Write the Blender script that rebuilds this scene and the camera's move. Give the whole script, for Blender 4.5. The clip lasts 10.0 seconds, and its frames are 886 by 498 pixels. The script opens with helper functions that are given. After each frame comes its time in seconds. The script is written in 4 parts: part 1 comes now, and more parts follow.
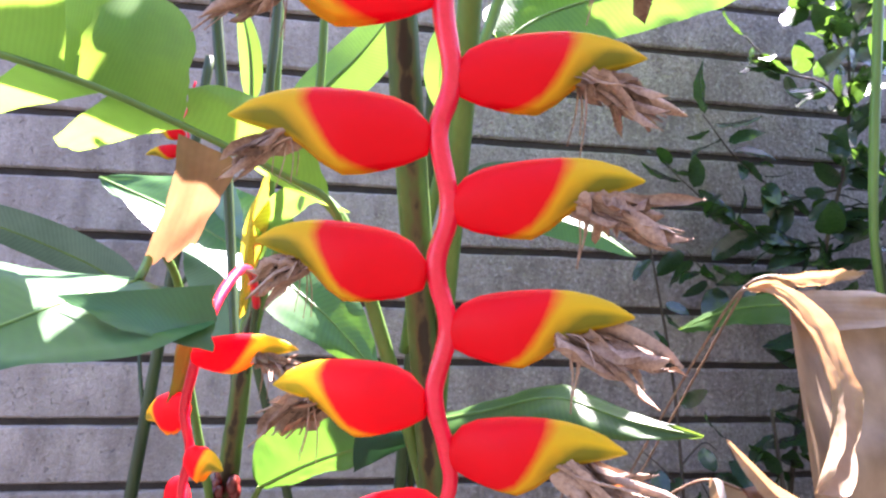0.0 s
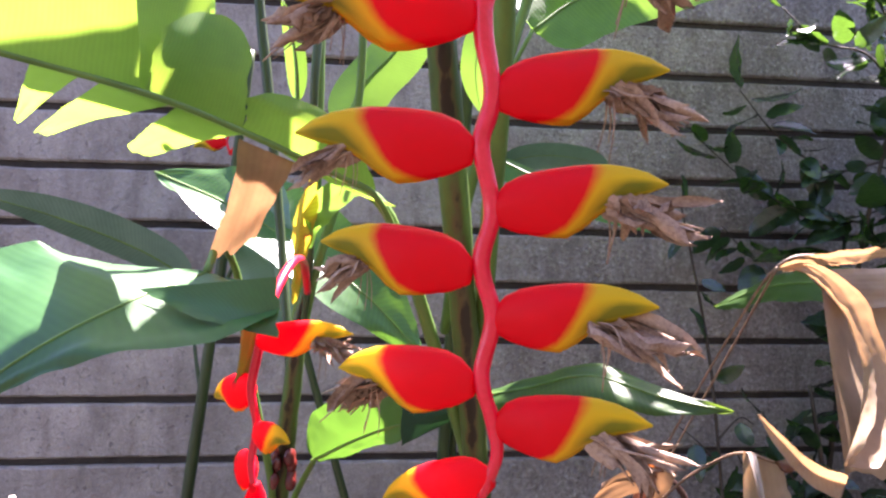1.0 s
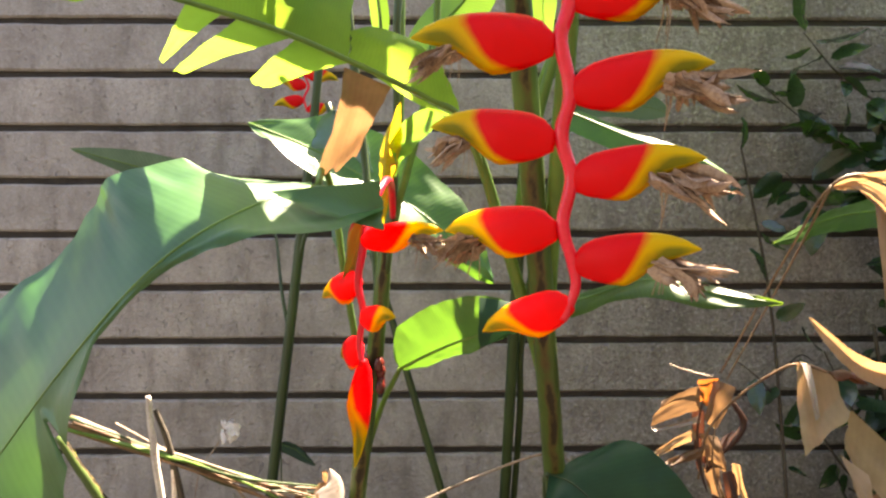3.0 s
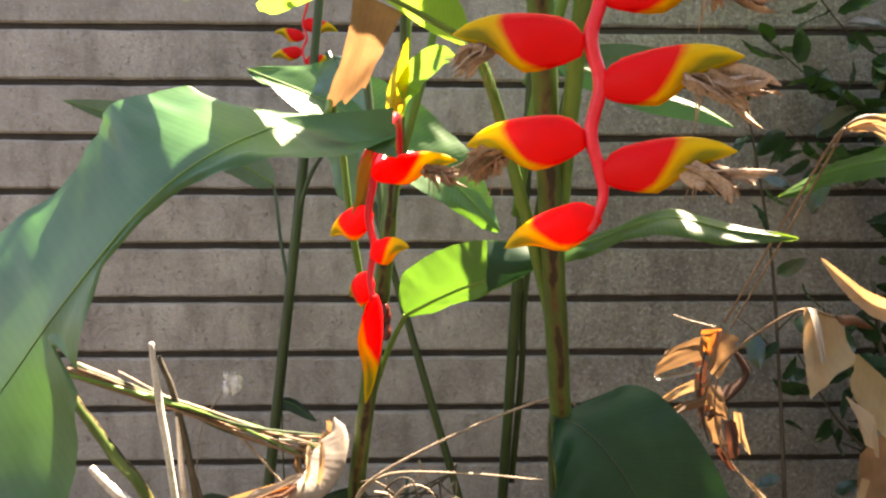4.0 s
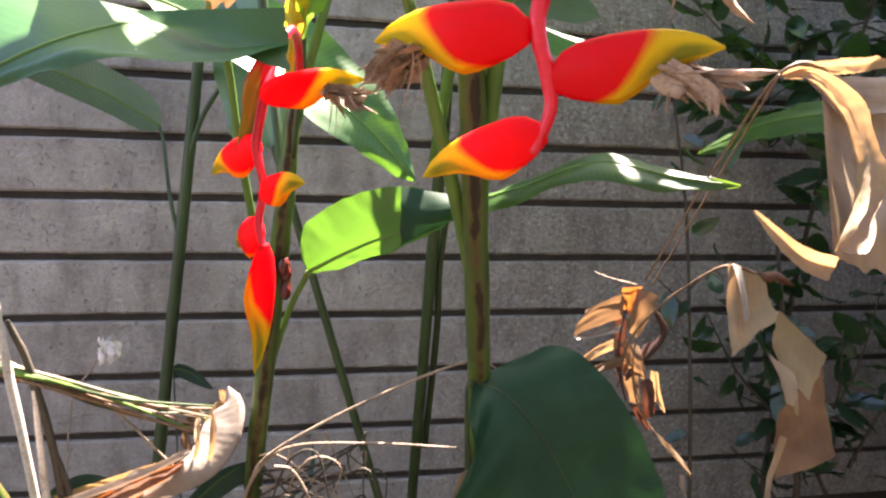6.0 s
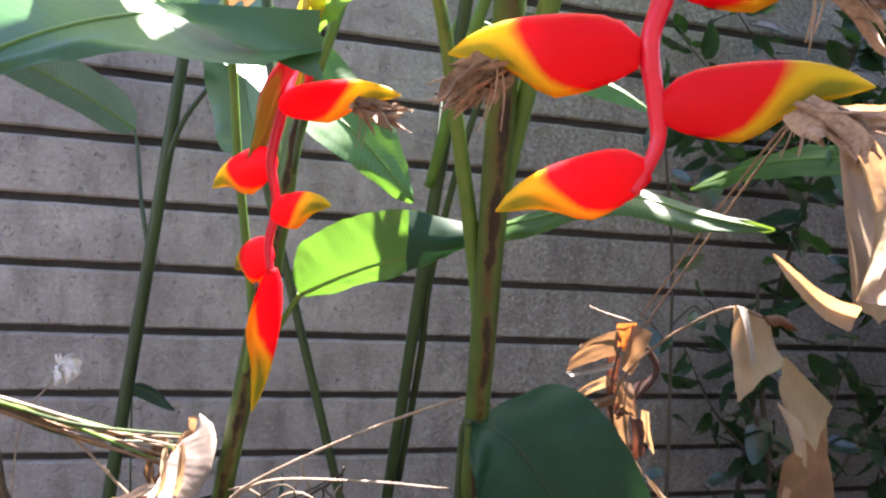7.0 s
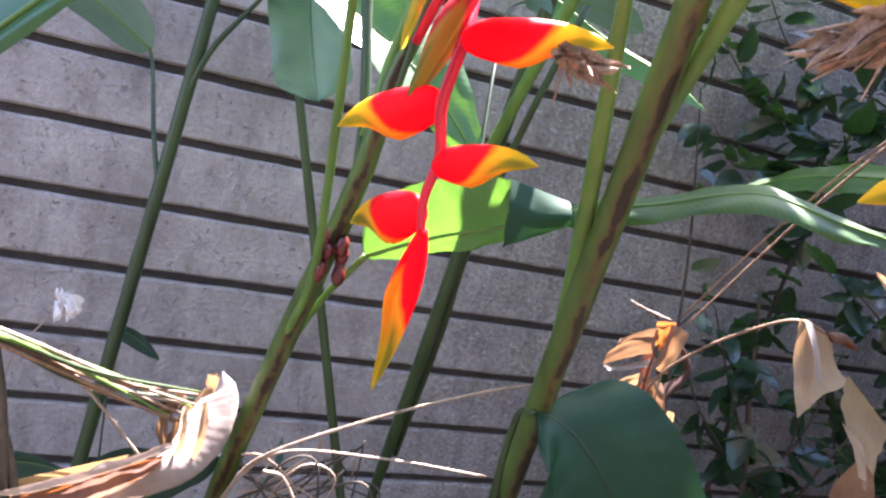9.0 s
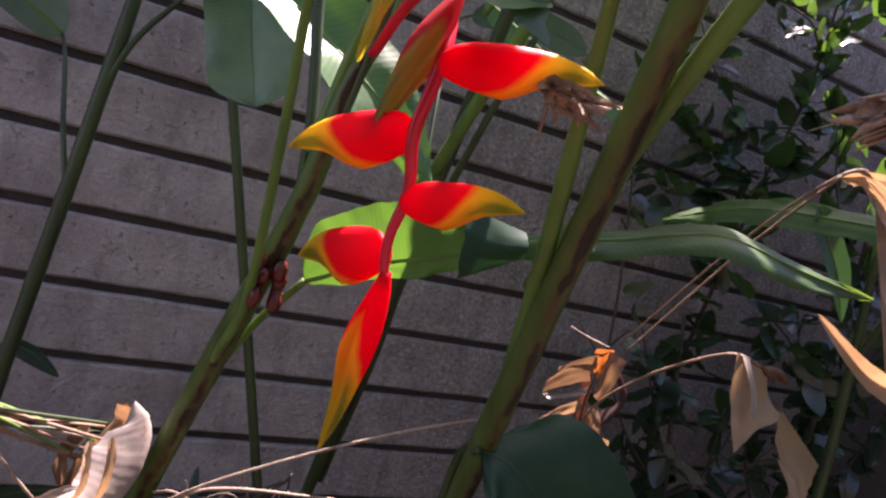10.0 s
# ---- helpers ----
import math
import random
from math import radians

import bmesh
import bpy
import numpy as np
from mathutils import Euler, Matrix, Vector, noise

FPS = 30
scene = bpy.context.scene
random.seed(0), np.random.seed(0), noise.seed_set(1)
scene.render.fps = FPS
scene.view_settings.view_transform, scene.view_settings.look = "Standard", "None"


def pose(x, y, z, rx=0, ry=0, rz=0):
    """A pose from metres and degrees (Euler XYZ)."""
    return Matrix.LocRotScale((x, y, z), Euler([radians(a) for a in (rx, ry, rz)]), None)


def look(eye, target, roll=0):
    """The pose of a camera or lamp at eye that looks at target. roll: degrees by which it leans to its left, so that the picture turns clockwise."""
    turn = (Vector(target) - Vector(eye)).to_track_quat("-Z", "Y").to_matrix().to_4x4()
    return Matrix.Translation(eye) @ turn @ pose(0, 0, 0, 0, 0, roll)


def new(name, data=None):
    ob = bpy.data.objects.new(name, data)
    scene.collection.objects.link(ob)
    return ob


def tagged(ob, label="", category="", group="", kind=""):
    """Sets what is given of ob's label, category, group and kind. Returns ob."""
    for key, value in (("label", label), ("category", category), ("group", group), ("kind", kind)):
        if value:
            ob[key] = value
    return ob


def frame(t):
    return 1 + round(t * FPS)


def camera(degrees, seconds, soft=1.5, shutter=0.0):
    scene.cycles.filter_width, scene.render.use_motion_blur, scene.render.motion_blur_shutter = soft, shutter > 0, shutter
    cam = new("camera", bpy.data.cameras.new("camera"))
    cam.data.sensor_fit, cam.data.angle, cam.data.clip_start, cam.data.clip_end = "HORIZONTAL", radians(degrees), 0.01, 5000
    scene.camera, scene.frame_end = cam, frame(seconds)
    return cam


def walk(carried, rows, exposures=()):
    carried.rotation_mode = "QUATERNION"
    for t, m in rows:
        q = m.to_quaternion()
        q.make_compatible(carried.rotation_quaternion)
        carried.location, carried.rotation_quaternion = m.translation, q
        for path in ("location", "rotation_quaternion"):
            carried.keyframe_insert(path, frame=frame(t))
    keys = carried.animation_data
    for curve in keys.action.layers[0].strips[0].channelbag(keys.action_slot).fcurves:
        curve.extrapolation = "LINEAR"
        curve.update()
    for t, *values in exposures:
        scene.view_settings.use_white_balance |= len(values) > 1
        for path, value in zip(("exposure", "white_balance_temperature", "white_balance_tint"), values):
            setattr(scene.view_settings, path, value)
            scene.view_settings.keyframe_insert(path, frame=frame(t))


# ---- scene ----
cam = camera(70.8, 10.0, soft=2.4)
ROWS = [
    (0.0, -0.0081, -0.1476, 1.3194, -8.94, 3.17, -1.82),
    (0.5, -0.0143, -0.1637, 1.3278, -8.31, 1.61, -1.56),
    (1.0, -0.0200, -0.1866, 1.3288, -5.78, 1.06, -0.86),
    (1.5, -0.0226, -0.2247, 1.3316, -3.60, 1.46, -0.24),
    (2.0, -0.0246, -0.2571, 1.3192, -2.15, 0.81, 0.18),
    (2.5, -0.0377, -0.2785, 1.2898, -0.72, -0.47, 0.07),
    (4.0, -0.0724, -0.2673, 1.2176, -1.37, -4.00, -0.07),
    (4.5, -0.0776, -0.2528, 1.2069, -2.75, -6.13, 0.26),
    (5.0, -0.0743, -0.2433, 1.2000, -3.34, -7.18, 0.29),
    (5.5, -0.0579, -0.2046, 1.1902, -6.99, -8.01, 0.18),
    (7.0, -0.1099, -0.1098, 1.1946, -12.44, -5.42, -4.58),
    (7.5, -0.1573, -0.0721, 1.1925, -14.12, -6.99, -7.46),
    (8.0, -0.2001, -0.0356, 1.1641, -15.93, -6.88, -10.31),
    (8.5, -0.2402, -0.0279, 1.1654, -15.28, -7.05, -11.07),
    (9.0, -0.2494, -0.0070, 1.1649, -16.36, -7.46, -11.92),
    (9.5, -0.2636, -0.0020, 1.1792, -17.27, -6.49, -13.53),
    (10.0, -0.2641, 0.0493, 1.1782, -23.26, -5.43, -14.80),
]
walk(cam, [(t, pose(x, y, z, 90 + pitch, roll, yaw)) for t, x, y, z, yaw, pitch, roll in ROWS],
     [(0.0, 4.09, 6150, 36), (1.0, 3.54, 6350, 38), (2.0, 3.06, 6500, 31), (2.5, 3.59, 7700, 21), (4.0, 3.55, 8500, 18), (4.5, 3.2, 8100, 17), (5.0, 3.15, 7700, 17), (5.5, 3.47, 7400, 23), (7.0, 3.73, 6550, 26), (7.5, 3.85, 6350, 21), (8.0, 3.72, 6150, 28), (8.5, 3.97, 6050, 31), (9.0, 4.05, 6050, 32), (9.5, 3.89, 6050, 34), (10.0, 2.57, 6650, 44)])

# ---- light: a high sun behind the wall, open sky over the camera ----
SUN_ELEVATION, SUN_AZIMUTH = 62.0, 34.0   # degrees; azimuth from +y towards +x
world = bpy.data.worlds.new("sky")
scene.world = world
world.use_nodes = True
sky = world.node_tree.nodes.new("ShaderNodeTexSky")
sky.sky_type, sky.sun_disc = "NISHITA", False
sky.sun_elevation, sky.sun_rotation = radians(SUN_ELEVATION), radians(SUN_AZIMUTH)
back = world.node_tree.nodes["Background"]
back.inputs["Strength"].default_value = 0.055
world.node_tree.links.new(sky.outputs[0], back.inputs["Color"])
sun = new("sun", bpy.data.lights.new("sun", "SUN"))
sun.data.energy, sun.data.angle, sun.data.color = 5.0, radians(0.5), (1.0, 0.95, 0.86)
way = Vector((math.sin(radians(SUN_AZIMUTH)) * math.cos(radians(SUN_ELEVATION)), math.cos(radians(SUN_AZIMUTH)) * math.cos(radians(SUN_ELEVATION)), math.sin(radians(SUN_ELEVATION))))
sun.matrix_world = look(way * 20, (0, 0, 0))


# ---- materials ----
def mat(name):
    m = bpy.data.materials.new(name)
    m.use_nodes = True
    nt = m.node_tree
    nt.nodes.clear()
    out = nt.nodes.new("ShaderNodeOutputMaterial")
    return m, nt, out


def node(nt, kind, **inputs):
    n = nt.nodes.new(kind)
    for k, v in inputs.items():
        sock = n.inputs[int(k[1:])] if k[0] == "i" and k[1:].isdigit() else n.inputs[k.replace("_", " ")]
        if isinstance(v, bpy.types.NodeSocket):
            nt.links.new(v, sock)
        else:
            sock.default_value = v
    return n


def ramp(nt, fac, stops):
    r = nt.nodes.new("ShaderNodeValToRGB")
    nt.links.new(fac, r.inputs[0])
    while len(r.color_ramp.elements) < len(stops):
        r.color_ramp.elements.new(0.5)
    for e, (p, c) in zip(r.color_ramp.elements, stops):
        e.position, e.color = p, (*c, 1) if len(c) == 3 else c
    return r.outputs[0]


def noise_tex(nt, scale, detail=4.0, rough=0.55, vec=None):
    n = nt.nodes.new("ShaderNodeTexNoise")
    n.inputs["Scale"].default_value, n.inputs["Detail"].default_value, n.inputs["Roughness"].default_value = scale, detail, rough
    if vec is not None:
        nt.links.new(vec, n.inputs["Vector"])
    return n.outputs["Fac"]


def math_node(nt, op, a, b=0.0):
    n = nt.nodes.new("ShaderNodeMath")
    n.operation = op
    for i, v in enumerate((a, b)):
        if isinstance(v, bpy.types.NodeSocket):
            nt.links.new(v, n.inputs[i])
        else:
            n.inputs[i].default_value = v
    return n.outputs[0]


def mix_color(nt, fac, a, b, mode="MIX"):
    n = nt.nodes.new("ShaderNodeMix")
    n.data_type, n.blend_type = "RGBA", mode
    for s, v in ((n.inputs[0], fac), (n.inputs[6], a), (n.inputs[7], b)):
        if isinstance(v, bpy.types.NodeSocket):
            nt.links.new(v, s)
        else:
            s.default_value = v if isinstance(v, (int, float)) else (*v, 1)
    return n.outputs[2]


def bump(nt, height, strength, distance):
    b = node(nt, "ShaderNodeBump", Height=height)
    b.inputs["Strength"].default_value, b.inputs["Distance"].default_value = strength, distance
    return b.outputs[0]


def opaque(name, dark, light, scale, rough=0.7, relief=0.3, depth=0.002, fine=8.0):
    """A matt surface mottled at two scales."""
    m, nt, out = mat(name)
    v = nt.nodes.new("ShaderNodeTexCoord").outputs["Object"]
    big, small = noise_tex(nt, scale, 5, 0.6, v), noise_tex(nt, scale * fine, 4, 0.6, v)
    both = math_node(nt, "ADD", math_node(nt, "MULTIPLY", big, 0.6), math_node(nt, "MULTIPLY", small, 0.4))
    c = ramp(nt, both, [(0.32, dark), (0.68, light)])
    p = node(nt, "ShaderNodeBsdfPrincipled", Base_Color=c, Roughness=rough, Normal=bump(nt, small, relief, depth))
    nt.links.new(p.outputs[0], out.inputs[0])
    return m


def leafy(name, dark, light, glow, share=0.45, rough=0.35, veins=60.0, gloss=0.35, blotch=None, rib_share=0.12):
    """Thin living tissue: side veins across the blade, light shining through. UV: u along, v across from the midrib."""
    m, nt, out = mat(name)
    tex = nt.nodes.new("ShaderNodeTexCoord")
    uv = node(nt, "ShaderNodeSeparateXYZ", Vector=tex.outputs["UV"])
    u, v = uv.outputs[0], uv.outputs[1]
    slant = math_node(nt, "ADD", u, math_node(nt, "MULTIPLY", math_node(nt, "ABSOLUTE", v), -0.10))
    wob = math_node(nt, "ADD", math_node(nt, "MULTIPLY", slant, veins * 6.283), math_node(nt, "MULTIPLY", noise_tex(nt, 9, 2, 0.5, tex.outputs["UV"]), 3.0))
    rib = math_node(nt, "MULTIPLY", math_node(nt, "ADD", math_node(nt, "SINE", wob), 1.0), 0.5)
    mott = noise_tex(nt, 14, 5, 0.6, tex.outputs["Object"])
    mixv = math_node(nt, "ADD", math_node(nt, "MULTIPLY", rib, rib_share), math_node(nt, "MULTIPLY", mott, 1 - rib_share))
    c = ramp(nt, mixv, [(0.3, dark), (0.7, light)])
    g = ramp(nt, mixv, [(0.3, tuple(x * 0.75 for x in glow)), (0.7, glow)])
    if blotch:
        spots = ramp(nt, noise_tex(nt, 38, 3, 0.5, tex.outputs["Object"]), [(0.66, (0, 0, 0)), (0.72, (1, 1, 1))])
        c = mix_color(nt, spots, c, blotch)
        g = mix_color(nt, spots, g, blotch)
    nrm = bump(nt, math_node(nt, "ADD", math_node(nt, "MULTIPLY", rib, rib_share * 8), noise_tex(nt, 70, 4, 0.6, tex.outputs["Object"])), 0.07 if rib_share > 0.05 else 0.35, 0.0012)
    p = node(nt, "ShaderNodeBsdfPrincipled", Base_Color=c, Roughness=rough, Normal=nrm)
    p.inputs["Specular IOR Level"].default_value = gloss
    t = node(nt, "ShaderNodeBsdfTranslucent", Color=g, Normal=nrm)
    mx = node(nt, "ShaderNodeMixShader", Fac=share, i1=p.outputs[0], i2=t.outputs[0])
    nt.links.new(mx.outputs[0], out.inputs[0])
    return m


def bract_material(name, red=(0.88, 0.008, 0.014), yellow=(0.80, 0.57, 0.012), green=(0.17, 0.215, 0.022)):
    """Red towards the base, yellow lip and beak, green along the lip. UV: u along, v from the keel down."""
    m, nt, out = mat(name)
    tex = nt.nodes.new("ShaderNodeTexCoord")
    uv = node(nt, "ShaderNodeSeparateXYZ", Vector=tex.outputs["UV"])
    u, v = uv.outputs[0], uv.outputs[1]
    wob = math_node(nt, "MULTIPLY", math_node(nt, "SUBTRACT", noise_tex(nt, 7, 3, 0.5, tex.outputs["Object"]), 0.5), 0.08)
    s = math_node(nt, "ADD", math_node(nt, "ADD", u, math_node(nt, "MULTIPLY", math_node(nt, "POWER", v, 2.0), 0.28)), math_node(nt, "ADD", wob, math_node(nt, "MULTIPLY", math_node(nt, "POWER", v, 8.0), 0.13)))
    tip = ramp(nt, s, [(0.59, (0, 0, 0)), (0.68, (1, 1, 1))])
    low = ramp(nt, v, [(0.34, (0, 0, 0)), (0.58, (1, 1, 1)), (0.84, (1, 1, 1)), (0.96, (0.25, 0.25, 0.25))])
    past = ramp(nt, s, [(0.70, (0, 0, 0)), (0.86, (1, 1, 1))])
    end = ramp(nt, u, [(0.86, (1, 1, 1)), (1.0, (0.3, 0.3, 0.3))])
    lip = math_node(nt, "MULTIPLY", math_node(nt, "MULTIPLY", low, past), math_node(nt, "MULTIPLY", end, 0.9))
    c = mix_color(nt, tip, red, mix_color(nt, lip, yellow, green))
    grain = noise_tex(nt, 60, 4, 0.6, tex.outputs["Object"])
    c = mix_color(nt, math_node(nt, "MULTIPLY", grain, 0.10), c, mix_color(nt, 0.5, c, (0.30, 0.06, 0.01)))
    p = node(nt, "ShaderNodeBsdfPrincipled", Base_Color=c, Roughness=0.50, Normal=bump(nt, grain, 0.15, 0.001))
    p.inputs["Specular IOR Level"].default_value = 0.22
    t = node(nt, "ShaderNodeBsdfTranslucent", Color=c)
    mx = node(nt, "ShaderNodeMixShader", Fac=0.45, i1=p.outputs[0], i2=t.outputs[0])
    nt.links.new(mx.outputs[0], out.inputs[0])
    return m


def stem_material(name, green, dark, brown, brown_share=0.62, long=0.12, streaks=False):
    """A fleshy stem; brown rot as patches, or as long streaks down it. UV: u along, v round it."""
    m, nt, out = mat(name)
    tex = nt.nodes.new("ShaderNodeTexCoord")
    stretch = node(nt, "ShaderNodeMapping", Vector=tex.outputs["Object"], Scale=(1, 1, 0.16))
    n1, n2 = noise_tex(nt, 26, 4, 0.6, stretch.outputs[0]), noise_tex(nt, 120, 3, 0.6, stretch.outputs[0])
    c = ramp(nt, n1, [(0.3, dark), (0.65, green)])
    if streaks:
        uv = node(nt, "ShaderNodeSeparateXYZ", Vector=tex.outputs["UV"])
        along = node(nt, "ShaderNodeMapping", Vector=tex.outputs["UV"], Scale=(1, 0, 0))
        drift = math_node(nt, "MULTIPLY", noise_tex(nt, 7, 3, 0.6, along.outputs[0]), 4.0)
        wave = math_node(nt, "SINE", math_node(nt, "ADD", math_node(nt, "MULTIPLY", uv.outputs[1], 12.566), math_node(nt, "ADD", drift, 4.5)))
        broken = math_node(nt, "ADD", math_node(nt, "MULTIPLY", noise_tex(nt, 16, 3, 0.6, along.outputs[0]), 1.5), math_node(nt, "MULTIPLY", noise_tex(nt, 60, 3, 0.6, stretch.outputs[0]), 1.1))
        spread = math_node(nt, "ADD", math_node(nt, "MULTIPLY", wave, 0.35), math_node(nt, "MULTIPLY", broken, 0.5))
        c = mix_color(nt, ramp(nt, spread, [(brown_share - 0.12, (0, 0, 0)), (brown_share, (0.8, 0.8, 0.8))]), c, (0.095, 0.055, 0.022))
        patch = ramp(nt, spread, [(brown_share, (0, 0, 0)), (brown_share + 0.10, (1, 1, 1))])
    else:
        streak = node(nt, "ShaderNodeMapping", Vector=tex.outputs["Object"], Location=(3.1, 1.7, 0.6), Scale=(1, 1, long))
        patch = ramp(nt, noise_tex(nt, 34, 4, 0.62, streak.outputs[0]), [(brown_share, (0, 0, 0)), (brown_share + 0.12, (1, 1, 1))])
    c = mix_color(nt, patch, c, brown)
    c = mix_color(nt, math_node(nt, "MULTIPLY", n2, 0.25), c, tuple(x * 0.4 for x in green))
    p = node(nt, "ShaderNodeBsdfPrincipled", Base_Color=c, Roughness=0.42, Normal=bump(nt, n2, 0.15, 0.001))
    p.inputs["Specular IOR Level"].default_value = 0.35
    nt.links.new(p.outputs[0], out.inputs[0])
    return m


def concrete(name):
    m, nt, out = mat(name)
    tex = nt.nodes.new("ShaderNodeTexCoord")
    geo = nt.nodes.new("ShaderNodeNewGeometry").outputs["Position"]
    info = nt.nodes.new("ShaderNodeObjectInfo").outputs["Random"]
    grain, pits, stain = noise_tex(nt, 230, 5, 0.7, geo), noise_tex(nt, 64, 3, 0.5, geo), noise_tex(nt, 5, 5, 0.65, geo)
    c = ramp(nt, stain, [(0.3, (0.25, 0.220, 0.194)), (0.7, (0.49, 0.450, 0.405))])
    c = mix_color(nt, math_node(nt, "MULTIPLY", ramp(nt, grain, [(0.38, (0, 0, 0)), (0.66, (1, 1, 1))]), 0.45), c, (0.12, 0.105, 0.095))
    dots = ramp(nt, pits, [(0.655, (0, 0, 0)), (0.70, (1, 1, 1))])
    c = mix_color(nt, math_node(nt, "MULTIPLY", dots, 0.30), c, (0.10, 0.09, 0.08))
    c = mix_color(nt, math_node(nt, "MULTIPLY", info, 0.25), c, (0.22, 0.20, 0.185))
    drip = node(nt, "ShaderNodeMapping", Vector=geo, Scale=(1, 1, 0.35))
    c = mix_color(nt, math_node(nt, "MULTIPLY", ramp(nt, noise_tex(nt, 17, 4, 0.6, drip.outputs[0]), [(0.48, (0, 0, 0)), (0.70, (1, 1, 1))]), 0.6), c, (0.14, 0.12, 0.104))
    # the rough-cast part of the wall, towards +x
    x = node(nt, "ShaderNodeSeparateXYZ", Vector=geo).outputs[0]
    coarse = ramp(nt, math_node(nt, "ADD", x, math_node(nt, "MULTIPLY", stain, 0.5)), [(0.30, (0.46, 0.46, 0.46)), (0.85, (1.6, 1.6, 1.6))])
    crust = noise_tex(nt, 78, 4, 0.65, geo)
    share = math_node(nt, "MULTIPLY", coarse, 0.36)
    c = mix_color(nt, math_node(nt, "MULTIPLY", ramp(nt, crust, [(0.36, (1, 1, 1)), (0.50, (0, 0, 0))]), share), c, (0.13, 0.115, 0.105))
    c = mix_color(nt, math_node(nt, "MULTIPLY", ramp(nt, crust, [(0.56, (0, 0, 0)), (0.68, (1, 1, 1))]), share), c, (0.60, 0.57, 0.53))
    h = math_node(nt, "ADD", math_node(nt, "MULTIPLY", crust, coarse), math_node(nt, "MULTIPLY", dots, -0.3))
    p = node(nt, "ShaderNodeBsdfPrincipled", Base_Color=c, Roughness=0.9, Normal=bump(nt, h, 1.0, 0.016))
    nt.links.new(p.outputs[0], out.inputs[0])
    return m


CONCRETE = concrete("grey_concrete_block")
MORTAR = opaque("dark_joint", (0.018, 0.015, 0.013), (0.052, 0.044, 0.038), 20, 0.95)
RENDERED = opaque("dark_weathered_render", (0.05, 0.05, 0.04), (0.11, 0.10, 0.085), 4, 0.95)
SOIL = opaque("dark_soil", (0.018, 0.014, 0.010), (0.050, 0.039, 0.028), 9, 0.95, 0.8, 0.01)
GREEN_DARK = leafy("deep_green_leaf", (0.017, 0.076, 0.018), (0.033, 0.118, 0.029), (0.09, 0.28, 0.045), 0.12, 0.45, 60, 0.55, None, 0.06)
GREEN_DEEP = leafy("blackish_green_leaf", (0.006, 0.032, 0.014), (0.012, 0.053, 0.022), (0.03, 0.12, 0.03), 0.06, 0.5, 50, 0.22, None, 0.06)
GREEN_TEAL = leafy("dusky_teal_leaf", (0.018, 0.045, 0.034), (0.038, 0.080, 0.062), (0.06, 0.16, 0.08), 0.10, 0.5, 40, 0.4)
# darker leaf green with the shade of overhanging leaves put into its colour
GREEN_SHADED = leafy("shaded_olive_leaf", (0.018, 0.055, 0.010), (0.038, 0.100, 0.016), (0.24, 0.42, 0.04), 0.24, 0.45, 60, 0.35)
# blue-green leaf made darker and less translucent, so the hanging leaf looks shaded
GREEN_SLATE = leafy("slate_green_leaf", (0.050, 0.105, 0.090), (0.090, 0.165, 0.145), (0.06, 0.15, 0.09), 0.05, 0.45, 60, 0.45)
GREEN_BLUE = leafy("waxy_blue_green_leaf", (0.07, 0.14, 0.10), (0.13, 0.22, 0.165), (0.12, 0.28, 0.12), 0.18, 0.5, 60, 0.5)
GREEN_LIGHT = leafy("bright_green_leaf", (0.05, 0.17, 0.015), (0.10, 0.26, 0.025), (0.22, 0.43, 0.045), 0.46, 0.40, 60, 0.6)
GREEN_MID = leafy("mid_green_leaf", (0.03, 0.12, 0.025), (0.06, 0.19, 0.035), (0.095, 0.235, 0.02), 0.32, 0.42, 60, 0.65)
GREEN_TORN = leafy("torn_green_leaf", (0.05, 0.15, 0.02), (0.10, 0.24, 0.03), (0.30, 0.50, 0.05), 0.56, 0.36, 70, 0.5, None, 0.07)
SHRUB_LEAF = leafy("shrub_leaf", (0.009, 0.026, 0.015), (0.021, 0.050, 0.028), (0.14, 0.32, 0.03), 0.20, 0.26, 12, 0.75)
YELLOWED = leafy("yellowing_sheath", (0.35, 0.25, 0.02), (0.55, 0.42, 0.03), (0.75, 0.55, 0.03), 0.5, 0.4, 30, 0.3, (0.45, 0.10, 0.02))
DRY = leafy("dry_tan_leaf", (0.092, 0.053, 0.030), (0.25, 0.155, 0.090), (0.42, 0.222, 0.095), 0.24, 0.55, 22, 0.3, None, 0.03)
DRY_RUST = leafy("dry_rust_leaf", (0.06, 0.03, 0.02), (0.20, 0.11, 0.065), (0.55, 0.16, 0.03), 0.35, 0.5, 18, 0.4, None, 0.06)
DRY_GLOW = leafy("thin_orange_dead_leaf", (0.10, 0.04, 0.02), (0.24, 0.11, 0.05), (0.60, 0.17, 0.03), 0.34, 0.5, 18, 0.3, None, 0.06)
DRY_DARK = leafy("dark_brown_dead_leaf", (0.025, 0.012, 0.009), (0.07, 0.036, 0.026), (0.20, 0.06, 0.03), 0.15, 0.45, 18, 0.4, None, 0.06)
DRY_PALE = leafy("dry_pale_leaf", (0.20, 0.142, 0.085), (0.42, 0.318, 0.205), (0.62, 0.35, 0.15), 0.28, 0.5, 22, 0.3, None, 0.03)
DRY_WHITE = leafy("bleached_dry_leaf", (0.21, 0.172, 0.142), (0.37, 0.32, 0.275), (0.50, 0.36, 0.27), 0.12, 0.5, 22, 0.3, (0.20, 0.12, 0.08), 0.03)
DRY_KHAKI = leafy("dry_khaki_leaf", (0.145, 0.106, 0.055), (0.30, 0.226, 0.12), (0.50, 0.28, 0.10), 0.24, 0.55, 22, 0.3, None, 0.03)
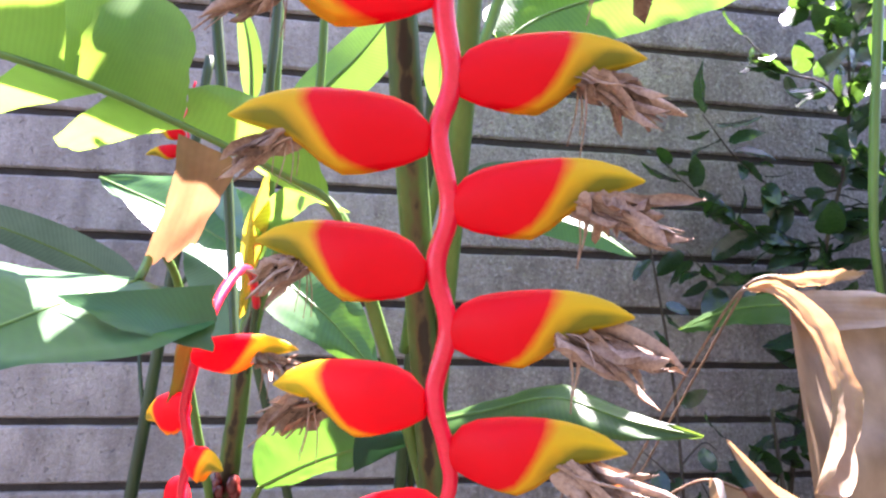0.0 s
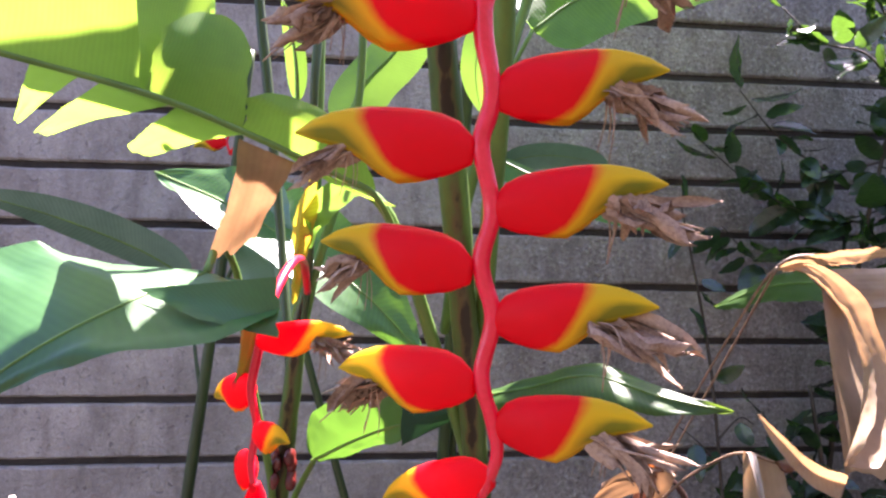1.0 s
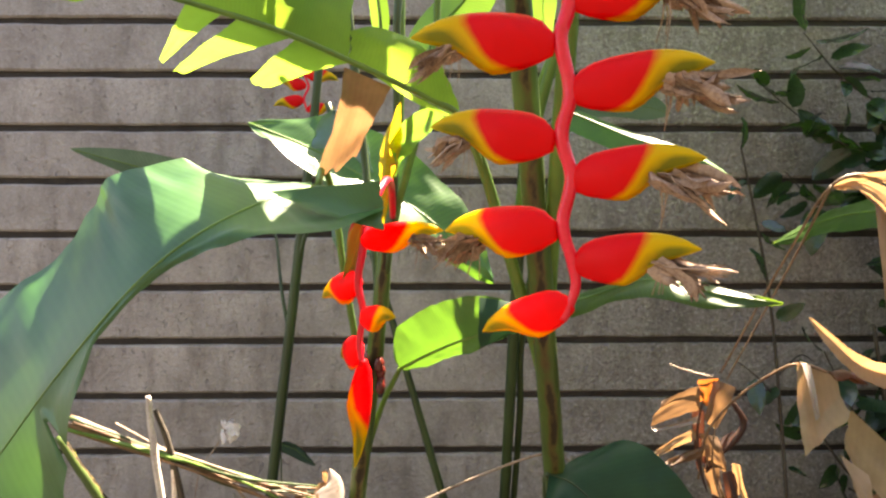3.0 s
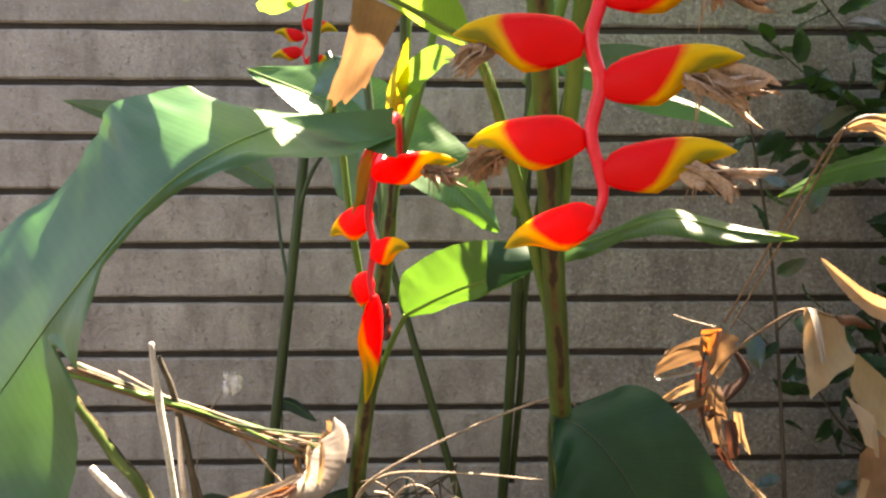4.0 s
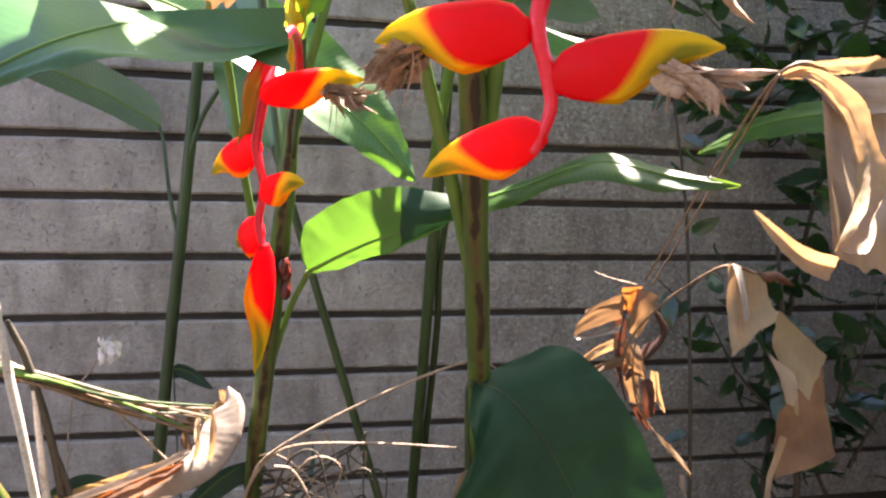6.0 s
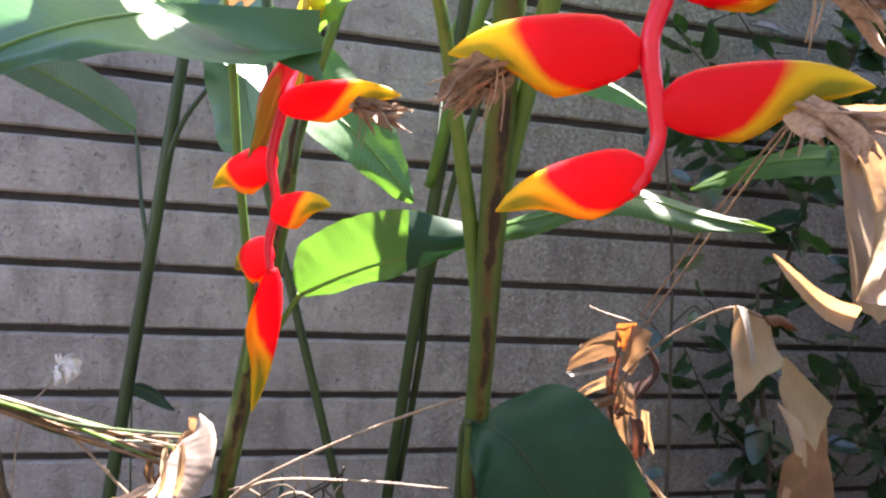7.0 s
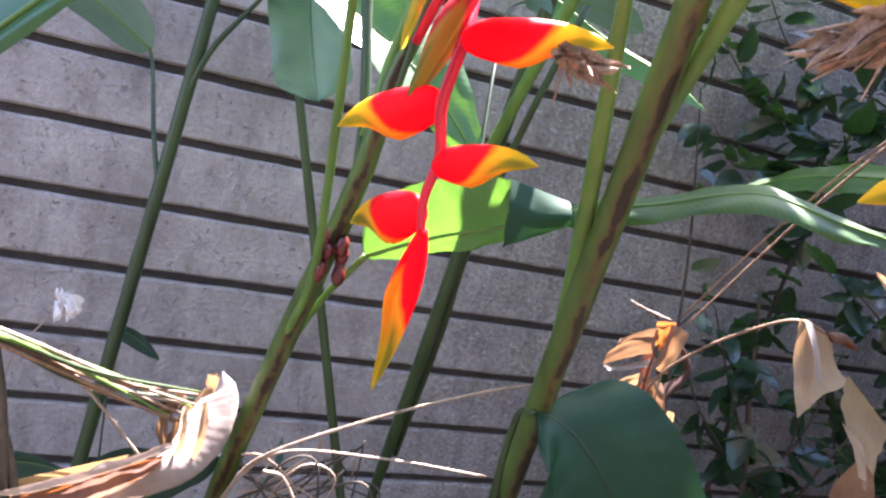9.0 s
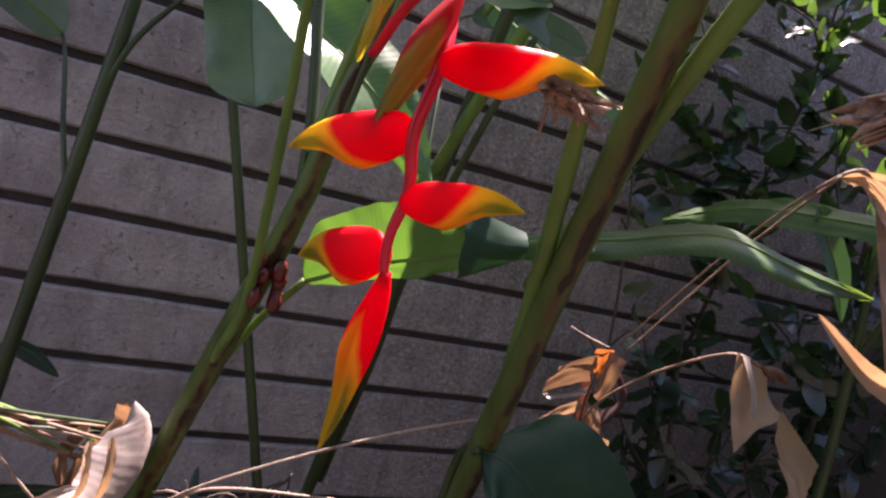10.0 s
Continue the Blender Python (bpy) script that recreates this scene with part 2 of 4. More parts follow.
STALK_BROWN = opaque("brown_dry_stalk", (0.10, 0.055, 0.03), (0.27, 0.17, 0.10), 40, 0.6)
STALK_DRY = opaque("dry_stalk", (0.13, 0.09, 0.06), (0.38, 0.30, 0.22), 40, 0.7)
# dry stem whitened so that the glare of the sun is in its colour
SUN_PALE = opaque("sun_pale_stem", (0.30, 0.24, 0.19), (0.66, 0.60, 0.53), 30, 0.7)
STEM = stem_material("green_stem", (0.076, 0.128, 0.026), (0.040, 0.068, 0.015), (0.018, 0.008, 0.005), 0.93, streaks=True)
STEM_DARK = stem_material("dark_green_stem", (0.045, 0.075, 0.025), (0.022, 0.038, 0.014), (0.05, 0.03, 0.018), 0.66)
PETIOLE = stem_material("light_green_petiole", (0.120, 0.225, 0.042), (0.070, 0.140, 0.028), (0.10, 0.06, 0.02), 0.74)
BRACT = bract_material("red_yellow_bract")
BRACT_OLD = bract_material("faded_bract", (0.62, 0.05, 0.05), (0.50, 0.40, 0.06), (0.20, 0.24, 0.05))
RACHIS = opaque("crimson_rachis", (0.66, 0.008, 0.022), (0.82, 0.018, 0.050), 40, 0.28, 0.1)
WITHERED = opaque("withered_flower_tissue", (0.15, 0.085, 0.055), (0.46, 0.325, 0.225), 60, 0.8, 0.3)
BERRY = opaque("dark_red_berry", (0.05, 0.006, 0.006), (0.16, 0.02, 0.015), 60, 0.25)
WHITE_PETAL = leafy("white_withered_petal", (0.7, 0.66, 0.63), (0.85, 0.82, 0.80), (0.8, 0.75, 0.7), 0.15, 0.6, 20)
BARK = opaque("dark_bark", (0.025, 0.02, 0.014), (0.07, 0.055, 0.035), 40, 0.85)


# ---- mesh helpers ----
def part(name, bm, material, parent=None, label="", smooth=True):
    me = bpy.data.meshes.new(name)
    bm.to_mesh(me)
    bm.free()
    me.materials.append(material)
    if smooth:
        for p in me.polygons:
            p.use_smooth = True
    ob = new(name, me)
    ob.parent = parent
    if label:
        ob["label"] = label
    return ob


def thing(name, label, category, group="", kind=""):
    return tagged(new(name), label, category, group, kind)


def spline(points, n):
    """n+1 places along a smooth line through the points, evenly in parameter."""
    p = [Vector(q) for q in points]
    p = [2 * p[0] - p[1]] + p + [2 * p[-1] - p[-2]]
    res, segs = [], len(p) - 3
    for i in range(n + 1):
        s = min(i / n * segs, segs - 1e-6)
        k = int(s)
        t = s - k
        a, b, c, d = p[k:k + 4]
        res.append(0.5 * (2 * b + (c - a) * t + (2 * a - 5 * b + 4 * c - d) * t * t + (3 * b - a - 3 * c + d) * t ** 3))
    return res


def between(values, u):
    """The value at u of a row of values spread evenly over 0 to 1."""
    s = min(max(u, 0), 1) * (len(values) - 1)
    k = min(int(s), len(values) - 2)
    return values[k] + (values[k + 1] - values[k]) * (s - k)


def tube(points, radii, n=24, sides=10, wobble=0.0, bm=None, seed=0):
    """A round stem along points; radii: evenly spaced along it."""
    bm = bm or bmesh.new()
    uvl = bm.loops.layers.uv.verify()
    line = spline(points, n)
    rings, side = [], None
    for i, c in enumerate(line):
        t = (line[min(i + 1, n)] - line[max(i - 1, 0)]).normalized()
        side = (side - t * side.dot(t)).normalized() if side else t.orthogonal().normalized()
        other = t.cross(side)
        s = i / n * (len(radii) - 1)
        k = min(int(s), len(radii) - 2)
        r = radii[k] + (radii[k + 1] - radii[k]) * (s - k)
        ring = []
        for j in range(sides):
            a = 2 * math.pi * j / sides
            rr = r * (1 + wobble * noise.noise((math.cos(a) * 1.3 + seed, math.sin(a) * 1.3, i * 0.35)))
            ring.append(bm.verts.new(c + (side * math.cos(a) + other * math.sin(a)) * rr))
        rings.append(ring)
    for i in range(n):
        for j in range(sides):
            f = bm.faces.new((rings[i][j], rings[i][(j + 1) % sides], rings[i + 1][(j + 1) % sides], rings[i + 1][j]))
            for l, q in zip(f.loops, ((i, j), (i, j + 1), (i + 1, j + 1), (i + 1, j))):
                l[uvl].uv = (q[0] / n, q[1] / sides)
    for ring, flip in ((rings[0], True), (rings[-1], False)):
        bm.faces.new(ring[::-1] if flip else ring)
    return bm


def blade(points, side0, side1, wide, wide_b=None, cup=0.3, ripple=0.0, tears=(), tears_b=(), n=44, m=9, seed=0, round_base=0.10, point=0.35, curl=0.0, bm=None, halves=(1, -1), sides=None, slant=0.0, slant_b=None, shape=None, shape_b=None, crumple=0.0, pleat=0.0, cup_b=None):
    """A leaf blade along its midrib. side0, side1: the way of its first half at base and tip; wide, wide_b: half widths;
    cup: radians by which both halves rise; curl: more of it towards the margin; tears: spans of u in which that half is missing,
    as (from, to, depth 0..1)."""
    bm = bm or bmesh.new()
    uvl = bm.loops.layers.uv.verify()
    line = spline(points, n)
    turn = [Vector(q) for q in (sides or (side0, side1))]
    wide_b = wide if wide_b is None else wide_b
    slant_b = slant if slant_b is None else slant_b

    def outline(u):
        b = min(1.0, u / round_base) if round_base else 1.0
        t = min(1.0, (1 - u) / point) if point else 1.0
        return math.sqrt(max(0, 1 - (1 - b) ** 2)) * (math.sin(t * math.pi / 2) ** 0.8 if t > 0 else 0)

    for half in halves:
        w = wide if half > 0 else wide_b
        gaps = tears if half > 0 else tears_b
        grid = []
        for i, c in enumerate(line):
            u = i / n
            t = (line[min(i + 1, n)] - line[max(i - 1, 0)]).normalized()
            q = u * (len(turn) - 1)
            k = min(int(q), len(turn) - 2)
            sd = turn[k].lerp(turn[k + 1], q - k)
            sd = (sd - t * sd.dot(t)).normalized()
            up = t.cross(sd)
            row = []
            cut = 1.0
            for a, b, dep in gaps:
                if a < u < b:
                    cut = min(cut, 1 - dep * math.sin(math.pi * (u - a) / (b - a)) ** 0.35)
            for j in range(m + 1):
                v = j / m
                d = w * outline(u) * v * cut * (between(shape, u) if shape and (half > 0 or not shape_b) else between(shape_b, u) if shape_b else 1)
                ang = (cup if half > 0 or cup_b is None else between(cup_b, u)) + curl * v * v
                wav = ripple * v * (noise.noise((u * 7 + seed, v * 1.2 * half, seed * 1.7)) + 0.4 * noise.noise((u * 21 + seed, v * 3.0 * half, seed * 0.7)))
                if pleat:
                    wav += pleat * v * (math.sin(v * 11 + 3 * noise.noise((u * 2.5, v * 2, seed))) + 0.7 * abs(math.sin(v * 5 + u * 4 + seed)))
                place = c + t * d * (slant if half > 0 else slant_b) + sd * half * d * math.cos(ang) + up * (d * math.sin(ang) + wav)
                if crumple:
                    place = place + noise.turbulence_vector(place * 38 + Vector((seed, 0, 0)), 3, True) * crumple * (0.3 + 0.7 * v)
                row.append((bm.verts.new(place), (u, v * cut * half * 0.5)))
            grid.append(row)
        for i in range(n):
            for j in range(m):
                quad = (grid[i][j], grid[i][j + 1], grid[i + 1][j + 1], grid[i + 1][j])
                if half < 0:
                    quad = quad[::-1]
                f = bm.faces.new([q[0] for q in quad])
                for l, q in zip(f.loops, quad):
                    l[uvl].uv = q[1]
    bmesh.ops.remove_doubles(bm, verts=bm.verts, dist=1e-5)
    return bm


def strip(base_a, base_b, tip_a, tip_b, seed, corner=0.2, bulge=0.005, ripple=0.003, ragged=0.03, fold=0.0, waist=0.0, n=22, m=22):
    """A piece of torn leaf between its line on the midrib and its outer edge; corner: how far the edge rounds off at its ends."""
    bm = bmesh.new()
    uvl = bm.loops.layers.uv.verify()
    a, b, c, d = (Vector(q) for q in (base_a, base_b, tip_a, tip_b))
    out = (b - a).cross((c + d) / 2 - (a + b) / 2).normalized()
    grid = []
    for i in range(n + 1):
        s = i / n
        reach = 1 - corner * abs(2 * s - 1) ** 3.0 + ragged * noise.noise((s * 4, seed, 0))
        row = []
        for j in range(m + 1):
            r = j / m * reach
            side = s + waist * math.sin(math.pi * r) * (1 - s) + 0.02 * noise.noise((r * 6, seed * 2.1, 3)) * (1 if 0 < i < n else 2)
            p = a.lerp(b, side).lerp(c.lerp(d, side), r)
            lift = bulge * math.sin(math.pi * min(r, 1) * 0.8) + ripple * r * noise.noise((s * 3 + seed, r * 2.5, seed)) + fold * r * math.sin(s * 7 + seed + 3 * noise.noise((r * 1.6, seed, 1)))
            row.append((bm.verts.new(p + out * lift), (s * 0.35 + seed * 0.13, r * 0.5)))
        grid.append(row)
    for i in range(n):
        for j in range(m):
            quad = (grid[i][j], grid[i][j + 1], grid[i + 1][j + 1], grid[i + 1][j])
            f = bm.faces.new([q[0] for q in quad])
            for l, q in zip(f.loops, quad):
                l[uvl].uv = q[1]
    return bm


def leaf(plant, name, points, side0, side1, wide, material, label="", rib=0.003, rib_material=None, **kw):
    ob = part(name, blade(points, side0, side1, wide, **kw), material, plant, label)
    part("midrib", tube(points, (rib, rib * 0.75, rib * 0.3), 30, 6), rib_material or PETIOLE, ob)
    return ob


def bract_mesh(deep=0.42, thick=0.26, beak=0.0, n=40, m=20):
    """A boat-shaped bract of length 1 along x, keel up, open lip below."""
    bm = bmesh.new()
    uvl = bm.loops.layers.uv.verify()
    rings = []
    for i in range(n + 1):
        u = i / n
        top = deep * between((0.18, 0.40, 0.48, 0.50, 0.50, 0.49, 0.465, 0.42, 0.34, 0.22, 0.02), u) - beak * u ** 3
        low = -deep * between((0.16, 0.31, 0.42, 0.50, 0.545, 0.45, 0.29, 0.17, 0.115, 0.075, 0.01), u) - beak * u ** 3
        h = top - low
        w = thick * between((0.26, 0.52, 0.76, 0.94, 1.0, 0.92, 0.76, 0.60, 0.46, 0.30, 0.03), u) * 0.5
        ring = []
        for j in range(m):
            a = 2 * math.pi * j / m
            y, z = math.sin(a), math.cos(a)
            y *= 1 - 0.18 * (z < 0) * -z
            zz = low + (top - low) * (z + 1) / 2
            if j == m // 2 and 0.15 < u < 0.97:
                zz += h * 0.16
            ring.append((bm.verts.new((u, y * w, zz)), (u, (1 - z) / 2)))
        rings.append(ring)
    for i in range(n):
        for j in range(m):
            quad = (rings[i][j], rings[i + 1][j], rings[i + 1][(j + 1) % m], rings[i][(j + 1) % m])
            f = bm.faces.new([q[0] for q in quad])
            for l, q in zip(f.loops, quad):
                l[uvl].uv = q[1]
    for ring, flip in ((rings[0], False), (rings[-1], True)):
        f = bm.faces.new([q[0] for q in (ring[::-1] if flip else ring)])
        for l in f.loops:
            l[uvl].uv = (0 if not flip else 1, 0.5)
    return bm


def aim(base, tip, roll=0.0, tall=1.0):
    """Pose and size that lay a bract of length 1 from base to tip, keel up."""
    base, tip = Vector(base), Vector(tip)
    d = tip - base
    x = d.normalized()
    y = Vector((0, 0, 1)).cross(x)
    y = y.normalized() if y.length > 1e-4 else Vector((0, 1, 0))
    r = Matrix((x, y, x.cross(y))).transposed().to_4x4()
    return Matrix.Translation(base) @ r @ pose(0, 0, 0, roll) @ Matrix.Diagonal((d.length, d.length * tall, d.length * tall, 1))


def withered(parent, place, way, size, seed, count=9):
    """A tuft of dried florets hanging from a bract's lip."""
    rnd = random.Random(seed)
    bm = bmesh.new()
    for k in range(count):
        d = (Vector(way) + Vector((rnd.uniform(-0.25, 0.25), rnd.uniform(-0.4, 0.4), rnd.uniform(-0.35, 0.2)))).normalized()
        a = Vector(place) + Vector((rnd.uniform(-0.22, 0.22), rnd.uniform(-0.1, 0.1), rnd.uniform(-0.05, 0.05))) * size
        long = size * rnd.uniform(0.35, 0.95)
        b = a + d * long * 0.5 + Vector((0, 0, -0.04 * size))
        c = a + d * long + Vector((rnd.uniform(-0.2, 0.2), rnd.uniform(-0.2, 0.2), rnd.uniform(-0.3, 0.08))) * size
        if k % 4:
            w = size * rnd.uniform(0.06, 0.16)
            blade((a, b, c), (rnd.uniform(-1, 1), rnd.uniform(-1, 1), rnd.uniform(-1, 1)), (rnd.uniform(-1, 1), rnd.uniform(-1, 1), rnd.uniform(-1, 1)), w, cup=0.5, curl=0.4, ripple=w * 0.5, seed=k + seed, n=7, m=2, round_base=0.1, point=0.25, bm=bm)
        else:
            r = size * rnd.uniform(0.012, 0.03)
            tube((a, b, c), (r * 0.6, r, r * 0.4), 7, 5, 0.5, bm, k + seed)
    for k in range(3):
        a = Vector(place) + Vector((rnd.uniform(-0.1, 0.1), rnd.uniform(-0.1, 0.1), 0)) * size
        c = a + Vector((rnd.uniform(-0.1, 0.1), rnd.uniform(-0.1, 0.1), -rnd.uniform(0.5, 0.9))) * size
        tube((a, a.lerp(c, 0.5) + Vector((0.04 * size, 0, 0)), c), (size * 0.014, size * 0.012, size * 0.008), 6, 4, 0, bm)
    return part("withered_flower", bm, WITHERED, parent)


BRACT_MESHES = {}


def bract(parent, base, tip, seed, tall=1.0, roll=0.0, material=None, kind=0, tuft=1.0):
    rnd = random.Random(seed)
    material = material or BRACT
    key = (kind, material.name)
    if key not in BRACT_MESHES:
        first = part("bract", bract_mesh(*((0.405, 0.27, 0.0), (0.43, 0.24, 0.03), (0.30, 0.22, 0.0))[kind]), material)
        BRACT_MESHES[key] = first.data
        ob = first
    else:
        ob = new("bract", BRACT_MESHES[key])
    ob.parent = parent
    ob.matrix_local = aim(base, tip, roll, tall)
    if tuft:
        b, t = Vector(base), Vector(tip)
        long = (t - b).length
        p = b.lerp(t, 0.68) + Vector((0, 0, -0.045 * long))
        withered(parent, p, (t - b).normalized() * 0.9 + Vector((0, 0, -0.36)), long * 0.50 * tuft, seed, 32)
    return ob


# ---- the setting ----
ground_bm = bmesh.new()
bmesh.ops.create_grid(ground_bm, x_segments=60, y_segments=60, size=1.0)
for v in ground_bm.verts:
    x, y = v.co.x, v.co.y
    v.co.x, v.co.y = x * 3 + x ** 7 * 400, y * 3 + y ** 7 * 400
    near = math.exp(-(v.co.x ** 2 + v.co.y ** 2) / 8)
    v.co.z = 0.03 * near * noise.noise((v.co.x * 3, v.co.y * 3, 0))
tagged(part("ground", ground_bm, SOIL), "dark bare garden soil below the plants", "ground", kind="structure")

WALL_Y = 1.60
JOINTS = [0.106, 0.271, 0.432, 0.600, 0.768, 0.934, 1.097, 1.257, 1.417, 1.575, 1.735, 1.893, 2.053, 2.208, 2.366]
wall_bm = bmesh.new()
bmesh.ops.create_cube(wall_bm, size=1, matrix=Matrix.Translation((0.4, WALL_Y + 0.115, 1.18)) @ Matrix.Diagonal((7.0, 0.20, 2.36, 1)))
wall = tagged(part("wall_north", wall_bm, MORTAR, smooth=False), "weathered grey concrete block garden wall with dark joints", "wall", kind="structure")
# unseen plain walls added behind the camera and at its side to cut skylight
for name, place, size in (("unseen_wall_south", (0.4, -2.0, 1.75), (7.0, 0.2, 3.5)), ("unseen_wall_east", (2.35, -0.17, 0.95), (0.2, 3.46, 1.9))):
    bm = bmesh.new()
    bmesh.ops.create_cube(bm, size=1, matrix=Matrix.Translation(place) @ Matrix.Diagonal((*size, 1)))
    tagged(part(name, bm, RENDERED, smooth=False), "unseen plain dark wall added to hold back skylight", "wall", kind="structure")
BLOCKS = {}


def block(wide, high):
    """A long wall course of cast concrete, its arrises a little wavy and chipped."""
    key = (round(wide, 2), round(high, 3))
    if key not in BLOCKS:
        count = max(4, int(wide / 0.03))
        seed = 31 * high + wide
        places, faces = [], []
        for i in range(count + 1):
            x = wide * (i / count - 0.5)
            up = 0.0022 * noise.noise((x * 9, seed, 0)) + 0.0016 * noise.noise((x * 40, seed, 5))
            down = 0.0022 * noise.noise((x * 9, seed, 9)) + 0.0016 * noise.noise((x * 40, seed, 14))
            for y, z in ((-0.030, -high / 2 + 0.006 + down), (-0.030, high / 2 - 0.006 + up), (-0.024, high / 2 + up), (0.030, high / 2), (0.030, -high / 2), (-0.024, -high / 2 + down)):
                places.append((x, y, z))
        for i in range(count):
            for j in range(6):
                k = (j + 1) % 6
                faces.append((6 * i + j, 6 * i + k, 6 * i + 6 + k, 6 * i + 6 + j))
        faces += [(5, 4, 3, 2, 1, 0), tuple(6 * count + j for j in range(6))]
        me = bpy.data.meshes.new("block")
        me.from_pydata(places, [], faces)
        bm = bmesh.new()
        bm.from_mesh(me)
        bmesh.ops.recalc_face_normals(bm, faces=bm.faces)
        bm.to_mesh(me)
        bm.free()
        me.materials.append(CONCRETE)
        BLOCKS[key] = me
    return BLOCKS[key]


# ---- the first heliconia: a hanging flower spike close to the camera ----
flower = thing("heliconia_plant", "tall heliconia with a red and yellow hanging flower spike", "plant", "heliconias")
A_LINE = [(0.036, 0.15, 1.72), (0.040, 0.15, 1.60), (0.036, 0.15, 1.545), (0.040, 0.15, 1.500), (0.034, 0.15, 1.462), (0.040, 0.15, 1.420), (0.034, 0.15, 1.392), (0.041, 0.15, 1.357),
          (0.035, 0.15, 1.328), (0.042, 0.15, 1.297), (0.036, 0.15, 1.267), (0.043, 0.15, 1.240), (0.045, 0.15, 1.222), (0.037, 0.152, 1.200)]
rachis_a = part("rachis", tube(A_LINE, (0.006, 0.006, 0.0055, 0.005, 0.0048, 0.0042, 0.003), 90, 12, 0.15), RACHIS, flower, "crimson zigzag flower stalk")
A_BRACTS = [((0.040, 0.15, 1.497), (0.150, 0.145, 1.510), 1.0), ((0.030, 0.15, 1.462), (-0.082, 0.160, 1.476), 0.72),
            ((0.041, 0.15, 1.418), (0.137, 0.140, 1.435), 1.0), ((0.030, 0.15, 1.388), (-0.069, 0.173, 1.400), 0.72),
            ((0.041, 0.15, 1.355), (0.129, 0.124, 1.370), 1.0), ((0.030, 0.15, 1.322), (-0.055, 0.188, 1.339), 0.72),
            ((0.042, 0.15, 1.295), (0.118, 0.110, 1.307), 1.0), ((0.032, 0.15, 1.261), (-0.044, 0.202, 1.262), 0.95),
            ((0.044, 0.15, 1.238), (0.113, 0.105, 1.250), 0.95), ((0.043, 0.15, 1.211), (-0.016, 0.190, 1.186), 0.0)]
for i, (b, t, tuft) in enumerate(A_BRACTS):
    bract(rachis_a, b, t, 10 + i, 1.0, 0, BRACT, 0, tuft)

# stem of the near plant, its petioles and leaves
part("pseudostem", tube([(0.27, 1.08, 0.0), (0.191, 0.844, 0.5), (0.129, 0.654, 0.9), (0.066, 0.464, 1.3), (0.019, 0.321, 1.6), (-0.02, 0.2, 1.85)], (0.018, 0.017, 0.0155, 0.014, 0.012), 60, 14, 0.12), STEM, flower, "green stem with dark brown rotting streaks")
part("petiole", tube([(0.118, 0.625, 1.0), (0.085, 0.572, 1.11), (0.036, 0.501, 1.25), (-0.010, 0.44, 1.37), (-0.05, 0.425, 1.405)], (0.010, 0.009, 0.0065, 0.005), 40, 10), PETIOLE, flower)
part("petiole", tube([(0.110, 0.62, 1.10), (0.091, 0.463, 1.3), (0.076, 0.307, 1.5), (0.06, 0.2, 1.7)], (0.009, 0.010, 0.008), 30, 10), PETIOLE, flower)
TORN_RIB = [(0.02, 0.49, 1.300), (-0.019, 0.41, 1.381), (-0.056, 0.40, 1.405), (-0.137, 0.372, 1.437), (-0.205, 0.34, 1.459), (-0.287, 0.289, 1.472), (-0.336, 0.25, 1.476), (-0.40, 0.21, 1.477), (-0.52, 0.14, 1.472)]
torn = part("leaf_blade", strip((-0.141, 0.372, 1.440), (-0.022, 0.41, 1.386), (-0.137, 0.375, 1.482), (-0.055, 0.40, 1.462), 21, corner=0.35, bulge=0.008), GREEN_TORN, flower, "backlit green leaf torn into strips")
part("midrib", tube(TORN_RIB, (0.0032, 0.0032, 0.003, 0.0026, 0.002), 50, 8), PETIOLE, torn)
for k, (ba, bb, ta, tb, corner, bulge) in enumerate((
        ((-0.295, 0.282, 1.472), (-0.214, 0.336, 1.461), (-0.284, 0.255, 1.585), (-0.212, 0.300, 1.600), 0.04, 0.004),
        ((-0.213, 0.338, 1.460), (-0.141, 0.372, 1.440), (-0.204, 0.360, 1.536), (-0.143, 0.400, 1.546), 0.30, 0.010),
        ((-0.224, 0.350, 1.466), (-0.190, 0.380, 1.458), (-0.238, 0.365, 1.610), (-0.172, 0.400, 1.618), 0.10, 0.006),
        ((-0.430, 0.195, 1.478), (-0.350, 0.244, 1.477), (-0.430, 0.180, 1.525), (-0.392, 0.205, 1.515), 0.25, 0.006),
        ((-0.190, 0.352, 1.455), (-0.143, 0.374, 1.437), (-0.262, 0.420, 1.423), (-0.235, 0.430, 1.421), 0.10, 0.006),
        ((-0.237, 0.320, 1.464), (-0.194, 0.350, 1.455), (-0.352, 0.440, 1.441), (-0.338, 0.442, 1.441), 0.06, 0.004),
        ((-0.278, 0.296, 1.470), (-0.250, 0.312, 1.466), (-0.357, 0.420, 1.449), (-0.352, 0.422, 1.448), 0.05, 0.003),
        ((-0.400, 0.214, 1.476), (-0.296, 0.284, 1.471), (-0.400, 0.270, 1.464), (-0.372, 0.285, 1.464), 0.10, 0.004),
        ((-0.136, 0.374, 1.436), (-0.022, 0.41, 1.384), (-0.082, 0.410, 1.402), (0.000, 0.415, 1.372), 0.30, 0.006))):
    part("leaf_strip", strip(ba, bb, ta, tb, 30 + k, corner=corner, bulge=bulge), GREEN_TORN, torn)
part("dry_strip", strip((-0.146, 0.380, 1.434), (-0.098, 0.392, 1.416), (-0.192, 0.440, 1.316), (-0.142, 0.432, 1.343), 41, corner=0.0, bulge=0.018, ripple=0.010, ragged=0.12, fold=0.004, waist=0.10), DRY, flower, "brown dried strip hanging from the torn leaf")

